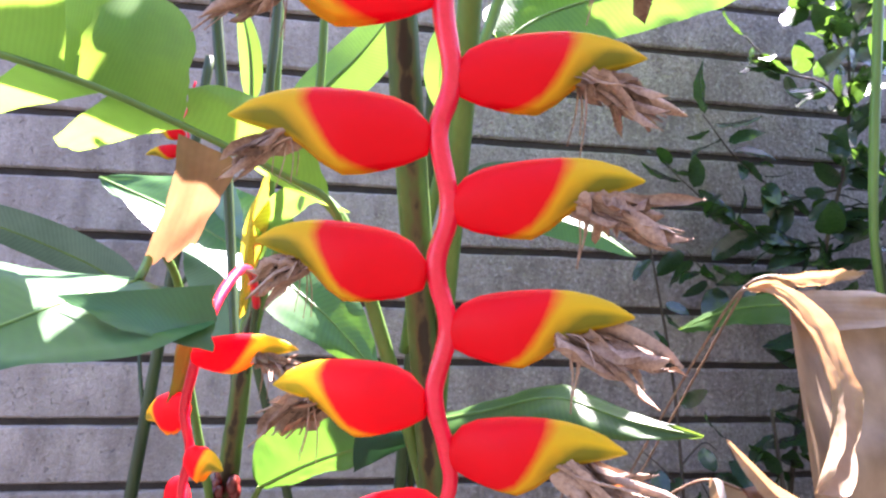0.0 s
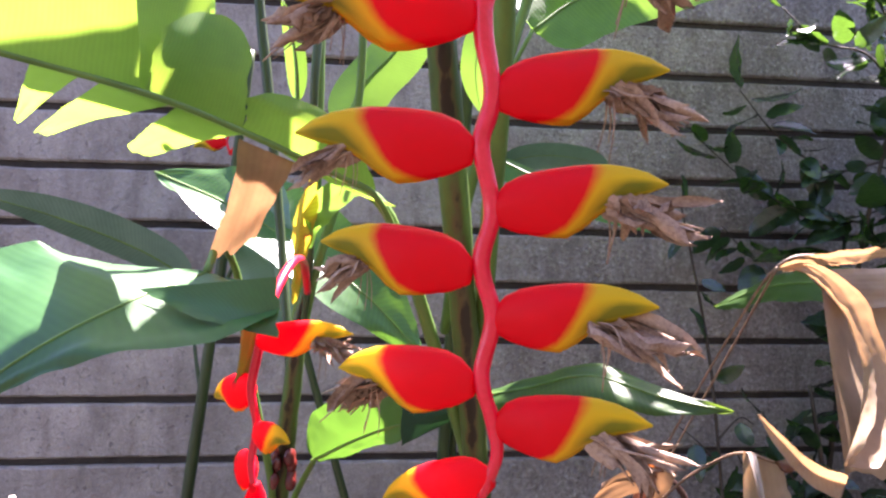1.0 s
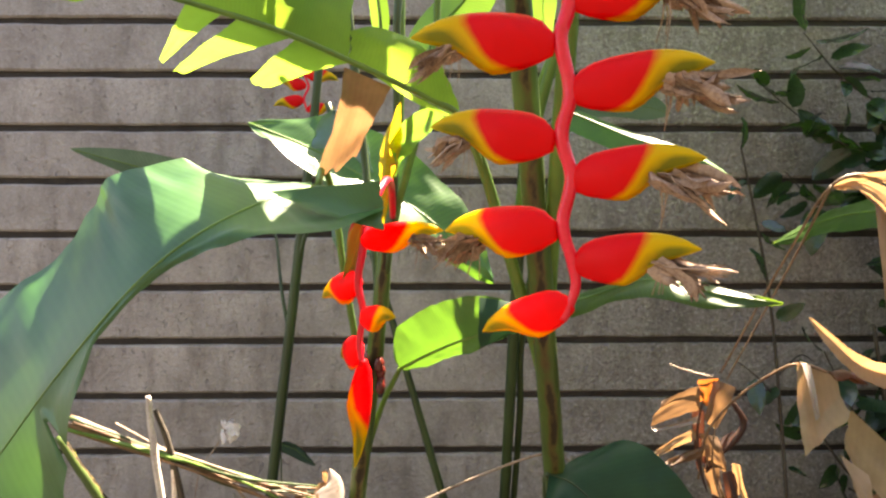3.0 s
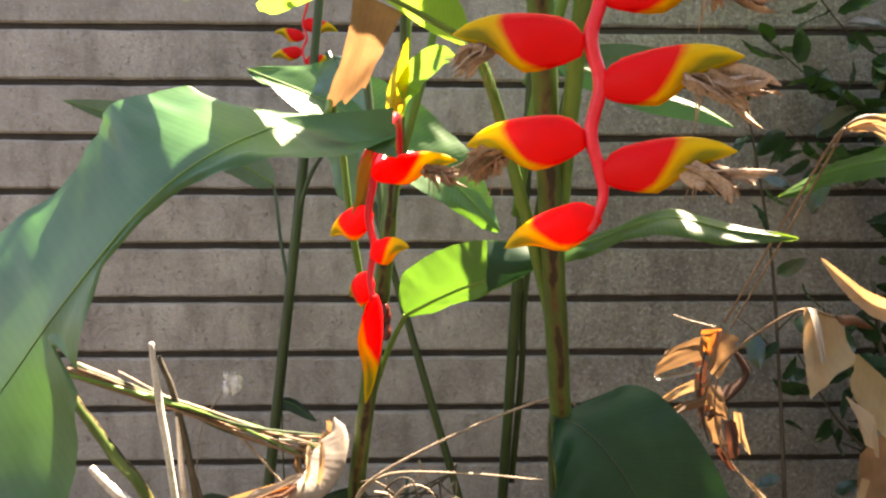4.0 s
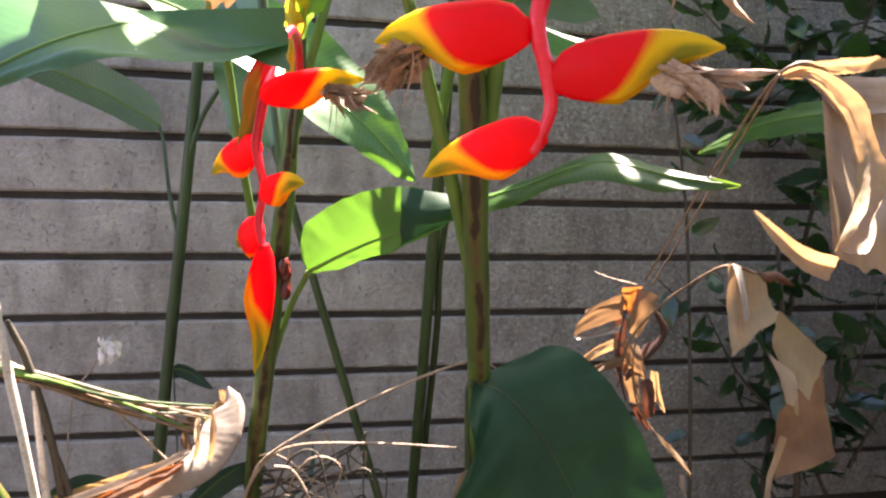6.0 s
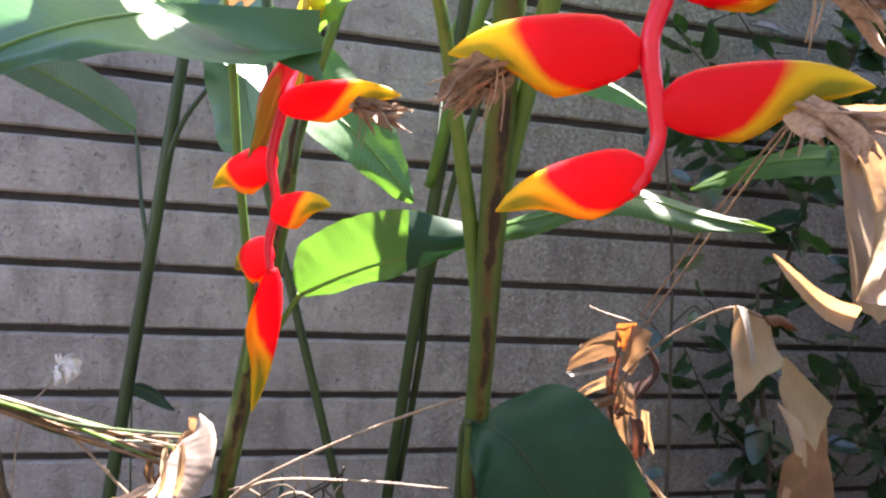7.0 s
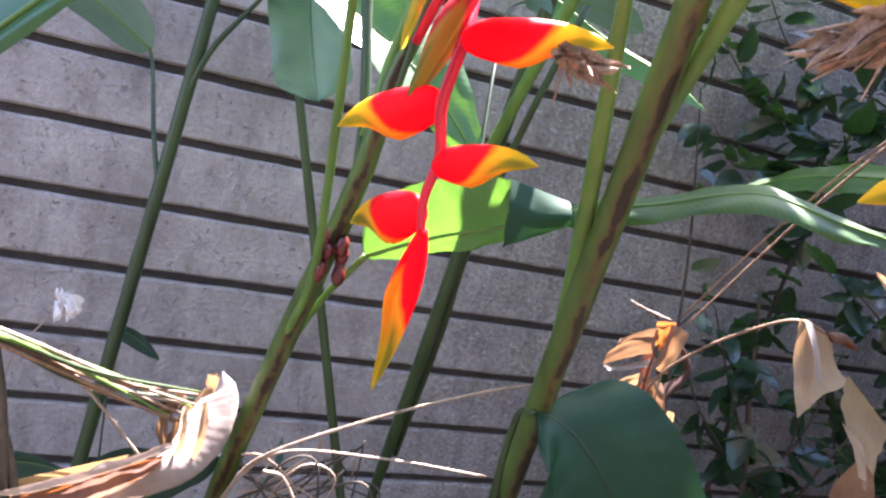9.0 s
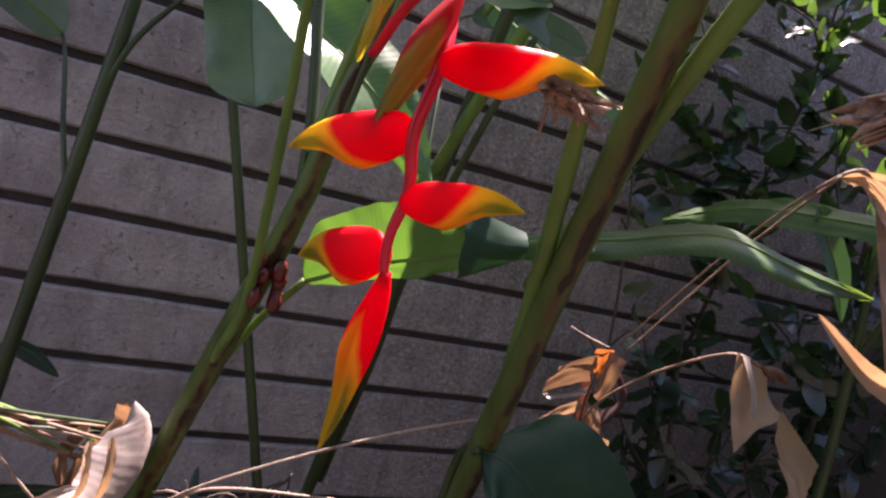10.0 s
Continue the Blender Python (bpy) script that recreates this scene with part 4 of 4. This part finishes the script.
clump = thing("dry_leaf_clump", "clump of shrivelled orange-brown dead leaves hanging down", "dead leaves")
for k, (ba, bb, ta, tb, m, fold, ragged) in enumerate((
        ((0.440, 0.866, 0.978), (0.440, 0.866, 0.932), (0.368, 0.862, 0.946), (0.347, 0.860, 0.900), DRY, 0.001, 0.03),
        ((0.438, 0.864, 0.922), (0.442, 0.864, 0.909), (0.348, 0.858, 0.904), (0.347, 0.856, 0.895), DRY_WHITE, 0.003, 0.06),
        ((0.430, 0.866, 0.896), (0.436, 0.866, 0.876), (0.357, 0.860, 0.855), (0.356, 0.858, 0.842), DRY_PALE, 0.004, 0.10),
        ((0.458, 0.862, 0.873), (0.462, 0.862, 0.853), (0.374, 0.856, 0.844), (0.376, 0.856, 0.829), DRY, 0.005, 0.10),
        ((0.438, 0.872, 0.986), (0.478, 0.874, 0.988), (0.446, 0.868, 0.944), (0.462, 0.868, 0.934), DRY_GLOW, 0.003, 0.06),
        ((0.468, 0.876, 0.988), (0.513, 0.878, 0.970), (0.444, 0.868, 0.912), (0.468, 0.868, 0.896), DRY, 0.004, 0.06),
        ((0.426, 0.872, 0.938), (0.450, 0.872, 0.928), (0.438, 0.866, 0.814), (0.458, 0.866, 0.830), DRY_DARK, 0.006, 0.12),
        ((0.438, 0.864, 0.890), (0.475, 0.866, 0.880), (0.446, 0.860, 0.832), (0.486, 0.860, 0.818), DRY, 0.006, 0.12),
        ((0.449, 0.866, 0.842), (0.480, 0.868, 0.834), (0.458, 0.860, 0.778), (0.488, 0.860, 0.764), DRY, 0.007, 0.14),
        ((0.485, 0.872, 0.810), (0.508, 0.872, 0.816), (0.492, 0.866, 0.738), (0.514, 0.866, 0.752), DRY_DARK, 0.005, 0.14),
        ((0.501, 0.866, 0.832), (0.516, 0.866, 0.828), (0.513, 0.860, 0.772), (0.538, 0.860, 0.746), DRY_PALE, 0.006, 0.10),
        ((0.486, 0.874, 0.878), (0.510, 0.876, 0.890), (0.444, 0.866, 0.826), (0.452, 0.866, 0.812), DRY_DARK, 0.004, 0.05),
        ((0.462, 0.864, 0.772), (0.476, 0.864, 0.768), (0.500, 0.860, 0.716), (0.512, 0.860, 0.722), DRY_DARK, 0.004, 0.10),
        ((0.513, 0.858, 0.718), (0.525, 0.856, 0.698), (0.576, 0.842, 0.650), (0.586, 0.840, 0.622), DRY_PALE, 0.005, 0.06),
        ((0.563, 0.845, 0.640), (0.574, 0.845, 0.630), (0.570, 0.840, 0.600), (0.582, 0.840, 0.588), DRY_WHITE, 0.002, 0.05))):
    part("dry_blade", strip(ba, bb, ta, tb, 80 + k, corner=0.03, bulge=0.008 * (-1) ** k, ripple=0.008, ragged=ragged, fold=fold, n=16, m=16), m, clump)
for pts, r, m in (([(0.395, 0.90, 1.010), (0.43, 0.89, 0.998), (0.470, 0.88, 0.99)], 0.002, STALK_DRY),
                  ([(0.498, 0.878, 0.948), (0.512, 0.876, 0.934), (0.526, 0.874, 0.902), (0.502, 0.872, 0.866), (0.458, 0.868, 0.830)], 0.0055, DRY_DARK),
                  ([(0.442, 0.860, 0.95), (0.432, 0.858, 0.89), (0.440, 0.858, 0.82), (0.452, 0.860, 0.78)], 0.0022, DRY_DARK),
                  ([(0.470, 0.868, 0.90), (0.462, 0.860, 0.86), (0.466, 0.860, 0.81), (0.482, 0.860, 0.76), (0.515, 0.860, 0.71)], 0.0022, STALK_BROWN)):
    part("stalk", tube(pts, (r * 0.7, r, r * 1.2, r * 0.7), 24, 6, 0.2), m, clump)

arch = thing("dry_leaf", "dead leaf folded over an arched stalk, torn pieces hanging", "dead leaf")
part("stalk", tube([(0.44, 0.87, 0.80), (0.445, 0.85, 0.89), (0.465, 0.78, 0.975), (0.490, 0.70, 1.040), (0.505, 0.66, 1.060), (0.54, 0.65, 1.050)], (0.0024, 0.0024, 0.0022, 0.0026), 30, 6), STALK_BROWN, arch)
for k, (ba, bb, ta, tb, m, fold, bulge) in enumerate((
        ((0.500, 0.660, 1.064), (0.552, 0.646, 1.044), (0.480, 0.602, 0.940), (0.548, 0.602, 0.998), DRY_PALE, 0.006, 0.012),
        ((0.504, 0.655, 1.062), (0.514, 0.650, 1.060), (0.498, 0.612, 0.985), (0.504, 0.612, 0.990), DRY_WHITE, 0.003, -0.010),
        ((0.546, 0.604, 1.006), (0.592, 0.562, 0.950), (0.516, 0.572, 0.960), (0.548, 0.532, 0.900), DRY_KHAKI, 0.002, 0.006),
        ((0.502, 0.562, 0.957), (0.536, 0.552, 0.932), (0.502, 0.524, 0.906), (0.522, 0.522, 0.884), DRY_PALE, 0.001, -0.005),
        ((0.530, 0.566, 0.872), (0.598, 0.574, 0.935), (0.532, 0.552, 0.778), (0.623, 0.552, 0.808), DRY, 0.003, 0.010),
        ((0.524, 0.552, 0.845), (0.536, 0.552, 0.840), (0.503, 0.542, 0.753), (0.510, 0.542, 0.752), DRY_PALE, 0.001, 0.004))):
    part("dry_blade", strip(ba, bb, ta, tb, 60 + k, corner=0.0, bulge=bulge, ripple=0.005, ragged=0.06, fold=fold), m, arch)
dry_blade(arch, "dry_blade", [(0.540, 0.65, 1.050), (0.566, 0.65, 1.052), (0.596, 0.64, 1.032)], (0.2, -0.5, 0.8), (0.5, -0.5, 0.5), 0.020, DRY_RUST, cup=0.8, curl=0.7, seed=92, n=16, m=6)

# ---- dry bundle low at the left ----
bundle = thing("dry_stalk_bundle", "bundle of half-dry green and tan stalks ending in a curled leaf", "dead leaves")
rnd = random.Random(7)
for k in range(11):
    o = lambda s: Vector((rnd.uniform(-s, s), rnd.uniform(-s, s), rnd.uniform(-s, s)))
    pts = [Vector((-0.62, 0.69, 0.965)) + o(0.010), Vector((-0.496, 0.75, 0.893)) + o(0.008), Vector((-0.402, 0.82, 0.823)) + o(0.012), Vector((-0.275, 0.87, 0.770)) + o(0.022)]
    part("stalk", tube(pts, (0.0035, 0.003, 0.002), 18, 5), (STALK_BROWN, STALK_DRY, PETIOLE, STALK_BROWN, STEM_DARK)[k % 5], bundle)
# the boat-shaped bleached leaf: keel to the right and below, hollow to the left
dry_blade(bundle, "dry_blade", [(-0.246, 0.86, 0.828), (-0.226, 0.85, 0.808), (-0.222, 0.83, 0.768), (-0.238, 0.81, 0.728), (-0.270, 0.79, 0.700), (-0.325, 0.775, 0.684), (-0.40, 0.76, 0.672)], (-0.9, -0.55, 0.1), (-0.3, -0.6, 0.75), 0.054, DRY_WHITE, wide_b=0.014, cup=0.40, curl=0.5, ripple=0.002, crumple=0.0022, seed=101, round_base=0.2, point=0.35, n=50, m=10, shape=(0.3, 0.9, 1.15, 1.1, 0.9, 0.8, 0.5))
dry_blade(bundle, "dry_blade", [(-0.255, 0.86, 0.822), (-0.240, 0.87, 0.785), (-0.252, 0.86, 0.745), (-0.285, 0.83, 0.712)], (-0.8, 0.3, 0.2), (-0.5, 0.3, 0.6), 0.034, DRY, wide_b=0.008, cup=0.2, ripple=0.006, crumple=0.004, seed=109, round_base=0.3, point=0.3, n=30, m=7)
for p, q in (((-0.262, 0.815, 0.800), (-0.268, 0.800, 0.722)), ((-0.285, 0.82, 0.792), (-0.292, 0.795, 0.728))):
    p, q = Vector(p), Vector(q)
    dry_blade(bundle, "dry_blade", [p, p.lerp(q, 0.5) + Vector((0.006, -0.01, 0)), q], (1, -0.3, 0), (1, 0.2, 0.2), 0.006, DRY_PALE, cup=0.8, ripple=0.003, seed=107, n=16, m=4)
part("dry_blade", strip((-0.472, 0.756, 0.708), (-0.337, 0.786, 0.738), (-0.450, 0.760, 0.670), (-0.388, 0.768, 0.678), 104, corner=0.0, bulge=0.012, ripple=0.006, ragged=0.12, fold=0.002), DRY_KHAKI, bundle, "orange-brown translucent dead leaf")
dry_blade(bundle, "dry_blade", [(-0.30, 0.79, 0.735), (-0.37, 0.77, 0.712), (-0.43, 0.755, 0.695), (-0.485, 0.74, 0.690)], (0.1, -0.5, -0.8), (0.1, -0.4, -0.8), 0.036, DRY_RUST, wide_b=0.004, cup=0.35, curl=0.5, ripple=0.006, crumple=0.003, seed=102, n=30, m=8, round_base=0.4, point=0.3)
dry_blade(bundle, "dry_blade", [(-0.285, 0.785, 0.752), (-0.35, 0.765, 0.728), (-0.42, 0.75, 0.708), (-0.50, 0.735, 0.697)], (0.1, -0.3, 0.9), (0.1, -0.2, 0.9), 0.009, DRY_WHITE, cup=0.5, ripple=0.004, seed=103, n=24, m=4)
part("stalk", tube([(-0.60, 0.79, 0.935), (-0.524, 0.80, 0.887), (-0.43, 0.82, 0.832), (-0.325, 0.84, 0.700)], (0.002, 0.0025, 0.002), 24, 5), STALK_DRY, bundle)
for k, (x, z) in enumerate(((-0.255, 0.80), (-0.275, 0.765), (-0.24, 0.77), (-0.29, 0.79))):
    dry_blade(bundle, "dry_blade", [(x, 0.86, z), (x - 0.02, 0.85, z - 0.035), (x - 0.015, 0.84, z - 0.07)], (1, -0.3, 0), (1, -0.3, 0), 0.010, (DRY_PALE, DRY)[k % 2], cup=0.6, seed=105 + k, ripple=0.006, n=14, m=4)
sticks = thing("dead_plant", "pale dry stems in the sun, sunlight put into their colour", "dead plant")
for pts, r, m in (([(-0.512, 0.72, 1.000), (-0.505, 0.72, 0.93), (-0.48, 0.72, 0.733), (-0.45, 0.73, 0.45), (-0.44, 0.74, 0.0)], 0.006, SUN_PALE), ([(-0.486, 0.75, 0.87), (-0.478, 0.75, 0.708), (-0.46, 0.76, 0.4), (-0.45, 0.76, 0.0)], 0.0055, SUN_PALE),
                  ([(-0.510, 0.74, 0.972), (-0.490, 0.75, 0.90), (-0.464, 0.76, 0.730), (-0.44, 0.77, 0.4), (-0.43, 0.78, 0.0)], 0.006, BARK), ([(-0.475, 0.76, 0.80), (-0.45, 0.76, 0.70), (-0.43, 0.77, 0.5), (-0.42, 0.78, 0.0)], 0.004, BARK),
                  ([(-0.62, 0.66, 0.955), (-0.553, 0.66, 0.854), (-0.490, 0.66, 0.757), (-0.42, 0.68, 0.5), (-0.40, 0.70, 0.0)], 0.009, STEM), ([(-0.56, 0.62, 0.84), (-0.535, 0.62, 0.813), (-0.479, 0.62, 0.754), (-0.42, 0.64, 0.6), (-0.38, 0.66, 0.0)], 0.007, SUN_PALE)):
    part("stem", tube(pts, (r * 0.7, r, r, r), 40, 7, 0.2), m, sticks)
pale = thing("dry_flower", "small white withered flower on a thin stalk", "dead flower")
rnd = random.Random(5)
for k in range(22):
    d = Vector((rnd.uniform(-0.1, 1), rnd.uniform(-0.7, 0.5), rnd.uniform(-0.9, 0.35))).normalized() * rnd.uniform(0.016, 0.028)
    c = Vector((-0.490, 1.02, 0.848))
    part("petal", blade([c, c + d * 0.6 + Vector((0, 0, 0.006)), c + d + Vector((0, 0, -0.006))], (rnd.uniform(-1, 1), 0.5, 1), (0.5, 0.5, rnd.uniform(-1, 1)), 0.008, cup=0.35, curl=0.5, ripple=0.005, seed=k, n=10, m=4, crumple=0.003, round_base=0.3, point=0.2), WHITE_PETAL, pale)
part("stalk", tube([(-0.487, 1.02, 0.845), (-0.510, 1.02, 0.815), (-0.546, 1.0, 0.728), (-0.56, 1.0, 0.4), (-0.56, 1.0, 0.0)], (0.002, 0.0015, 0.0015), 24, 5), STALK_DRY, pale)

creeper = thing("dry_creeper", "thin tan dry tendrils strung between the stems", "tendril")
for pts in ([(-0.24, 0.86, 0.56), (-0.212, 0.84, 0.663), (-0.169, 0.82, 0.731), (-0.019, 0.74, 0.843), (0.112, 0.67, 0.921), (0.15, 0.66, 0.915), (0.17, 0.66, 0.89)], [(-0.23, 0.86, 0.58), (-0.212, 0.84, 0.663), (-0.151, 0.82, 0.735), (-0.018, 0.77, 0.760), (0.114, 0.72, 0.769)],
            [(-0.17, 0.83, 0.70), (-0.14, 0.83, 0.69), (-0.11, 0.83, 0.63), (-0.10, 0.83, 0.55)]):
    part("tendril", tube(pts, (0.003, 0.0026, 0.0022, 0.002), 36, 6), STALK_DRY, creeper)
tangle = thing("root_tangle", "tangle of thin dark dry roots at the stem", "roots")
rnd = random.Random(21)
for k in range(16):
    c = Vector((-0.12 + rnd.uniform(-0.06, 0.09), 0.88 + rnd.uniform(-0.04, 0.06), 0.66 + rnd.uniform(-0.06, 0.05)))
    pts = [Vector((-0.20, 0.88, 0.60 + rnd.uniform(-0.1, 0.1))), c, c + Vector((rnd.uniform(-0.02, 0.07), rnd.uniform(-0.03, 0.03), rnd.uniform(-0.06, 0.03))), c + Vector((rnd.uniform(0, 0.08), 0, rnd.uniform(-0.16, -0.04)))]
    part("root", tube(pts, (0.0022, 0.002, 0.0012), 16, 5), (BARK, STALK_DRY)[k % 3 == 0], tangle)
scrap = thing("dry_leaf", "pale dead leaf scrap at the foot of the stem", "dead leaf")
dry_blade(scrap, "dry_blade", [(0.125, 0.63, 0.775), (0.11, 0.62, 0.73), (0.085, 0.61, 0.66), (0.06, 0.61, 0.55)], (1, -0.2, 0.2), (1, -0.2, 0), 0.025, DRY_PALE, cup=0.4, ripple=0.006, seed=120)

# ---- low dark leaves near the wall ----
low_leaves = thing("low_plant", "low plant with dark round leaves by the wall", "plant")
for k, (pts, w) in enumerate((([(-0.47, 1.40, 0.69), (-0.43, 1.40, 0.675), (-0.375, 1.40, 0.63)], 0.028), ([(-0.335, 0.95, 0.57), (-0.28, 0.95, 0.62), (-0.225, 0.95, 0.655)], 0.045), ([(-0.42, 0.98, 0.60), (-0.37, 0.98, 0.63), (-0.30, 0.98, 0.64)], 0.035), ([(-0.60, 1.0, 0.56), (-0.52, 1.0, 0.60), (-0.44, 0.98, 0.60)], 0.045), ([(-0.16, 1.1, 0.50), (-0.13, 1.1, 0.55), (-0.12, 1.1, 0.62)], 0.03))):
    leaf(low_leaves, "leaf_blade", pts, (0.2, -0.5, 0.8), (0.2, -0.5, 0.8), w, GREEN_TEAL, cup=0.2, seed=130 + k, n=18, m=5, round_base=0.3, point=0.5, rib=0.0015)
    part("stalk", tube([(pts[0][0] + 0.02, pts[0][1] + 0.05, 0.0), (pts[0][0], pts[0][1] + 0.03, pts[0][2] * 0.5), pts[0]], (0.003, 0.002), 12, 5), STEM_DARK, low_leaves)


# ---- shrub along the wall ----
def shrub_leaf_mesh(seed):
    me = blade([(0, 0, 0), (0.35, 0, 0.03), (0.7, 0, 0.02), (1.0, 0, -0.06)], (0, 1, 0), (0, 1, 0), 0.245, cup=0.15, ripple=0.05, seed=seed, n=12, m=3, round_base=0.35, point=0.65)
    data = bpy.data.meshes.new("leaf")
    me.to_mesh(data)
    me.free()
    data.materials.append(SHRUB_LEAF)
    for p in data.polygons:
        p.use_smooth = True
    return data


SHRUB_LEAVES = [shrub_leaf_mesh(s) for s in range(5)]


def shrub(label, twigs, per_metre, size, seed, spread=0.6):
    sh = thing("shrub", label, "shrub", "shrubs by the wall")
    rnd = random.Random(seed)
    for pts, r in twigs:
        part("branch", tube(pts, (r, r * 0.7, r * 0.4), 24, 6, 0.1), BARK, sh)
        line = spline(pts, 60)
        long = sum((line[i + 1] - line[i]).length for i in range(60))
        count = int(long * per_metre)
        for k in range(count):
            i = min(59, int((k + rnd.random()) / count * 60))
            if line[i].z < 0.35:
                continue
            t = (line[i + 1] - line[i]).normalized()
            d = (t * rnd.uniform(-0.1, 0.7) + Vector((rnd.uniform(-1, 1), rnd.uniform(-1, 0.2) * spread, rnd.uniform(-0.9, 0.4)))).normalized()
            side = Vector((rnd.uniform(-1, 1), rnd.uniform(-1, 1), rnd.uniform(-0.3, 0.3)))
            side = (side - d * side.dot(d)).normalized()
            s = size * rnd.uniform(0.6, 1.2)
            m = Matrix((d, side, d.cross(side))).transposed().to_4x4()
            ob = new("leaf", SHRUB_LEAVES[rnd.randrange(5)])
            ob.parent = sh
            ob.matrix_local = Matrix.Translation(line[i] + d * 0.012) @ m @ Matrix.Diagonal((s, s, s, 1))
    return sh


shrub("dark small-leaved shrub trained against the wall", (
    ([(1.20, 1.45, 0.0), (1.22, 1.42, 0.8), (1.30, 1.40, 1.4), (1.38, 1.40, 1.76), (1.385, 1.40, 2.25)], 0.009),
    ([(1.36, 1.41, 1.62), (1.24, 1.45, 1.60), (1.10, 1.48, 1.70), (1.00, 1.50, 1.83)], 0.004),
    ([(1.30, 1.41, 1.45), (1.18, 1.46, 1.48), (1.05, 1.50, 1.55), (0.87, 1.50, 1.69)], 0.004),
    ([(1.28, 1.42, 1.35), (1.17, 1.46, 1.38), (1.06, 1.50, 1.34), (0.96, 1.52, 1.44)], 0.004),
    ([(1.38, 1.40, 1.85), (1.30, 1.40, 1.92), (1.20, 1.44, 1.96), (1.10, 1.46, 2.06)], 0.004),
    ([(1.38, 1.40, 2.0), (1.32, 1.40, 2.10), (1.26, 1.42, 2.16), (1.18, 1.44, 2.24)], 0.004)), 48, 0.125, 1)
shrub("taller leafy shrub with some sunlit leaves", (
    ([(1.62, 1.25, 0.0), (1.60, 1.22, 0.8), (1.54, 1.20, 1.4), (1.50, 1.20, 2.3)], 0.010),
    ([(1.56, 1.21, 1.2), (1.46, 1.22, 1.35), (1.40, 1.25, 1.5), (1.34, 1.25, 1.70)], 0.004),
    ([(1.52, 1.20, 1.7), (1.42, 1.20, 1.85), (1.34, 1.20, 1.95)], 0.004),
    ([(1.60, 1.22, 0.8), (1.48, 1.22, 0.95), (1.36, 1.25, 1.05), (1.25, 1.28, 1.10)], 0.004),
    ([(1.54, 1.20, 1.5), (1.64, 1.18, 1.7), (1.74, 1.15, 1.95)], 0.004)), 50, 0.115, 2)
shrub("low dark round-leaved shrub at the foot of the wall", (
    ([(1.20, 1.30, 0.0), (1.18, 1.28, 0.4), (1.12, 1.30, 0.75), (1.10, 1.34, 1.02)], 0.012),
    ([(1.16, 1.29, 0.5), (1.02, 1.34, 0.65), (0.94, 1.40, 0.82)], 0.005),
    ([(1.18, 1.28, 0.45), (1.30, 1.26, 0.65), (1.36, 1.26, 0.90)], 0.005),
    ([(1.14, 1.29, 0.6), (1.05, 1.30, 0.75), (0.97, 1.34, 0.95)], 0.005),
    ([(1.17, 1.28, 0.5), (1.24, 1.24, 0.6), (1.22, 1.22, 0.80)], 0.005),
    ([(1.30, 1.30, 0.30), (1.20, 1.35, 0.50), (1.08, 1.40, 0.56)], 0.006), ([(1.32, 1.26, 0.40), (1.40, 1.24, 0.60), (1.48, 1.22, 0.72)], 0.006), ([(1.20, 1.30, 0.2), (1.10, 1.30, 0.35), (1.0, 1.32, 0.45)], 0.006)), 27, 0.115, 3)
shrub("thin sapling in front of the wall", (
    ([(0.815, 1.20, 0.0), (0.811, 1.20, 0.388), (0.810, 1.25, 0.772), (0.794, 1.28, 1.086), (0.76, 1.30, 1.32), (0.73, 1.31, 1.48)], 0.006),
    ([(0.80, 1.26, 0.85), (0.75, 1.25, 0.90), (0.70, 1.25, 0.94)], 0.003), ([(0.80, 1.26, 0.90), (0.87, 1.28, 0.95), (0.92, 1.3, 0.93)], 0.003)), 9, 0.09, 4)
shrub("dense dark shrub in the corner", (
    ([(1.75, 1.35, 0.0), (1.78, 1.32, 0.4), (1.72, 1.30, 0.8), (1.70, 1.30, 1.2)], 0.010),
    ([(1.76, 1.33, 0.3), (1.60, 1.35, 0.5), (1.50, 1.38, 0.75)], 0.006), ([(1.77, 1.32, 0.4), (1.92, 1.28, 0.6), (2.02, 1.25, 0.9)], 0.006),
    ([(1.74, 1.31, 0.7), (1.60, 1.30, 0.9), (1.52, 1.32, 1.1)], 0.005), ([(1.73, 1.31, 0.7), (1.86, 1.28, 0.95), (1.92, 1.28, 1.2)], 0.005), ([(1.76, 1.33, 0.2), (1.62, 1.30, 0.3), (1.45, 1.30, 0.35)], 0.006)), 52, 0.11, 6)

# ---- wall pieces, last ----
rnd = random.Random(4)
for r in range(len(JOINTS) - 1):
    x = -3.1
    first = True
    high = JOINTS[r + 1] - JOINTS[r] - 0.020
    while x < 3.85:
        wide = min(rnd.uniform(1.0, 1.5) if first else 4.3, 3.9 - x)
        first = False
        ob = new("block", block(wide - 0.001, high))
        ob.parent = wall
        ob.matrix_local = pose(x + wide / 2, WALL_Y + 0.030 + rnd.uniform(-0.0015, 0.0015), (JOINTS[r] + JOINTS[r + 1]) / 2, 0, 0, 0)
        x += wide
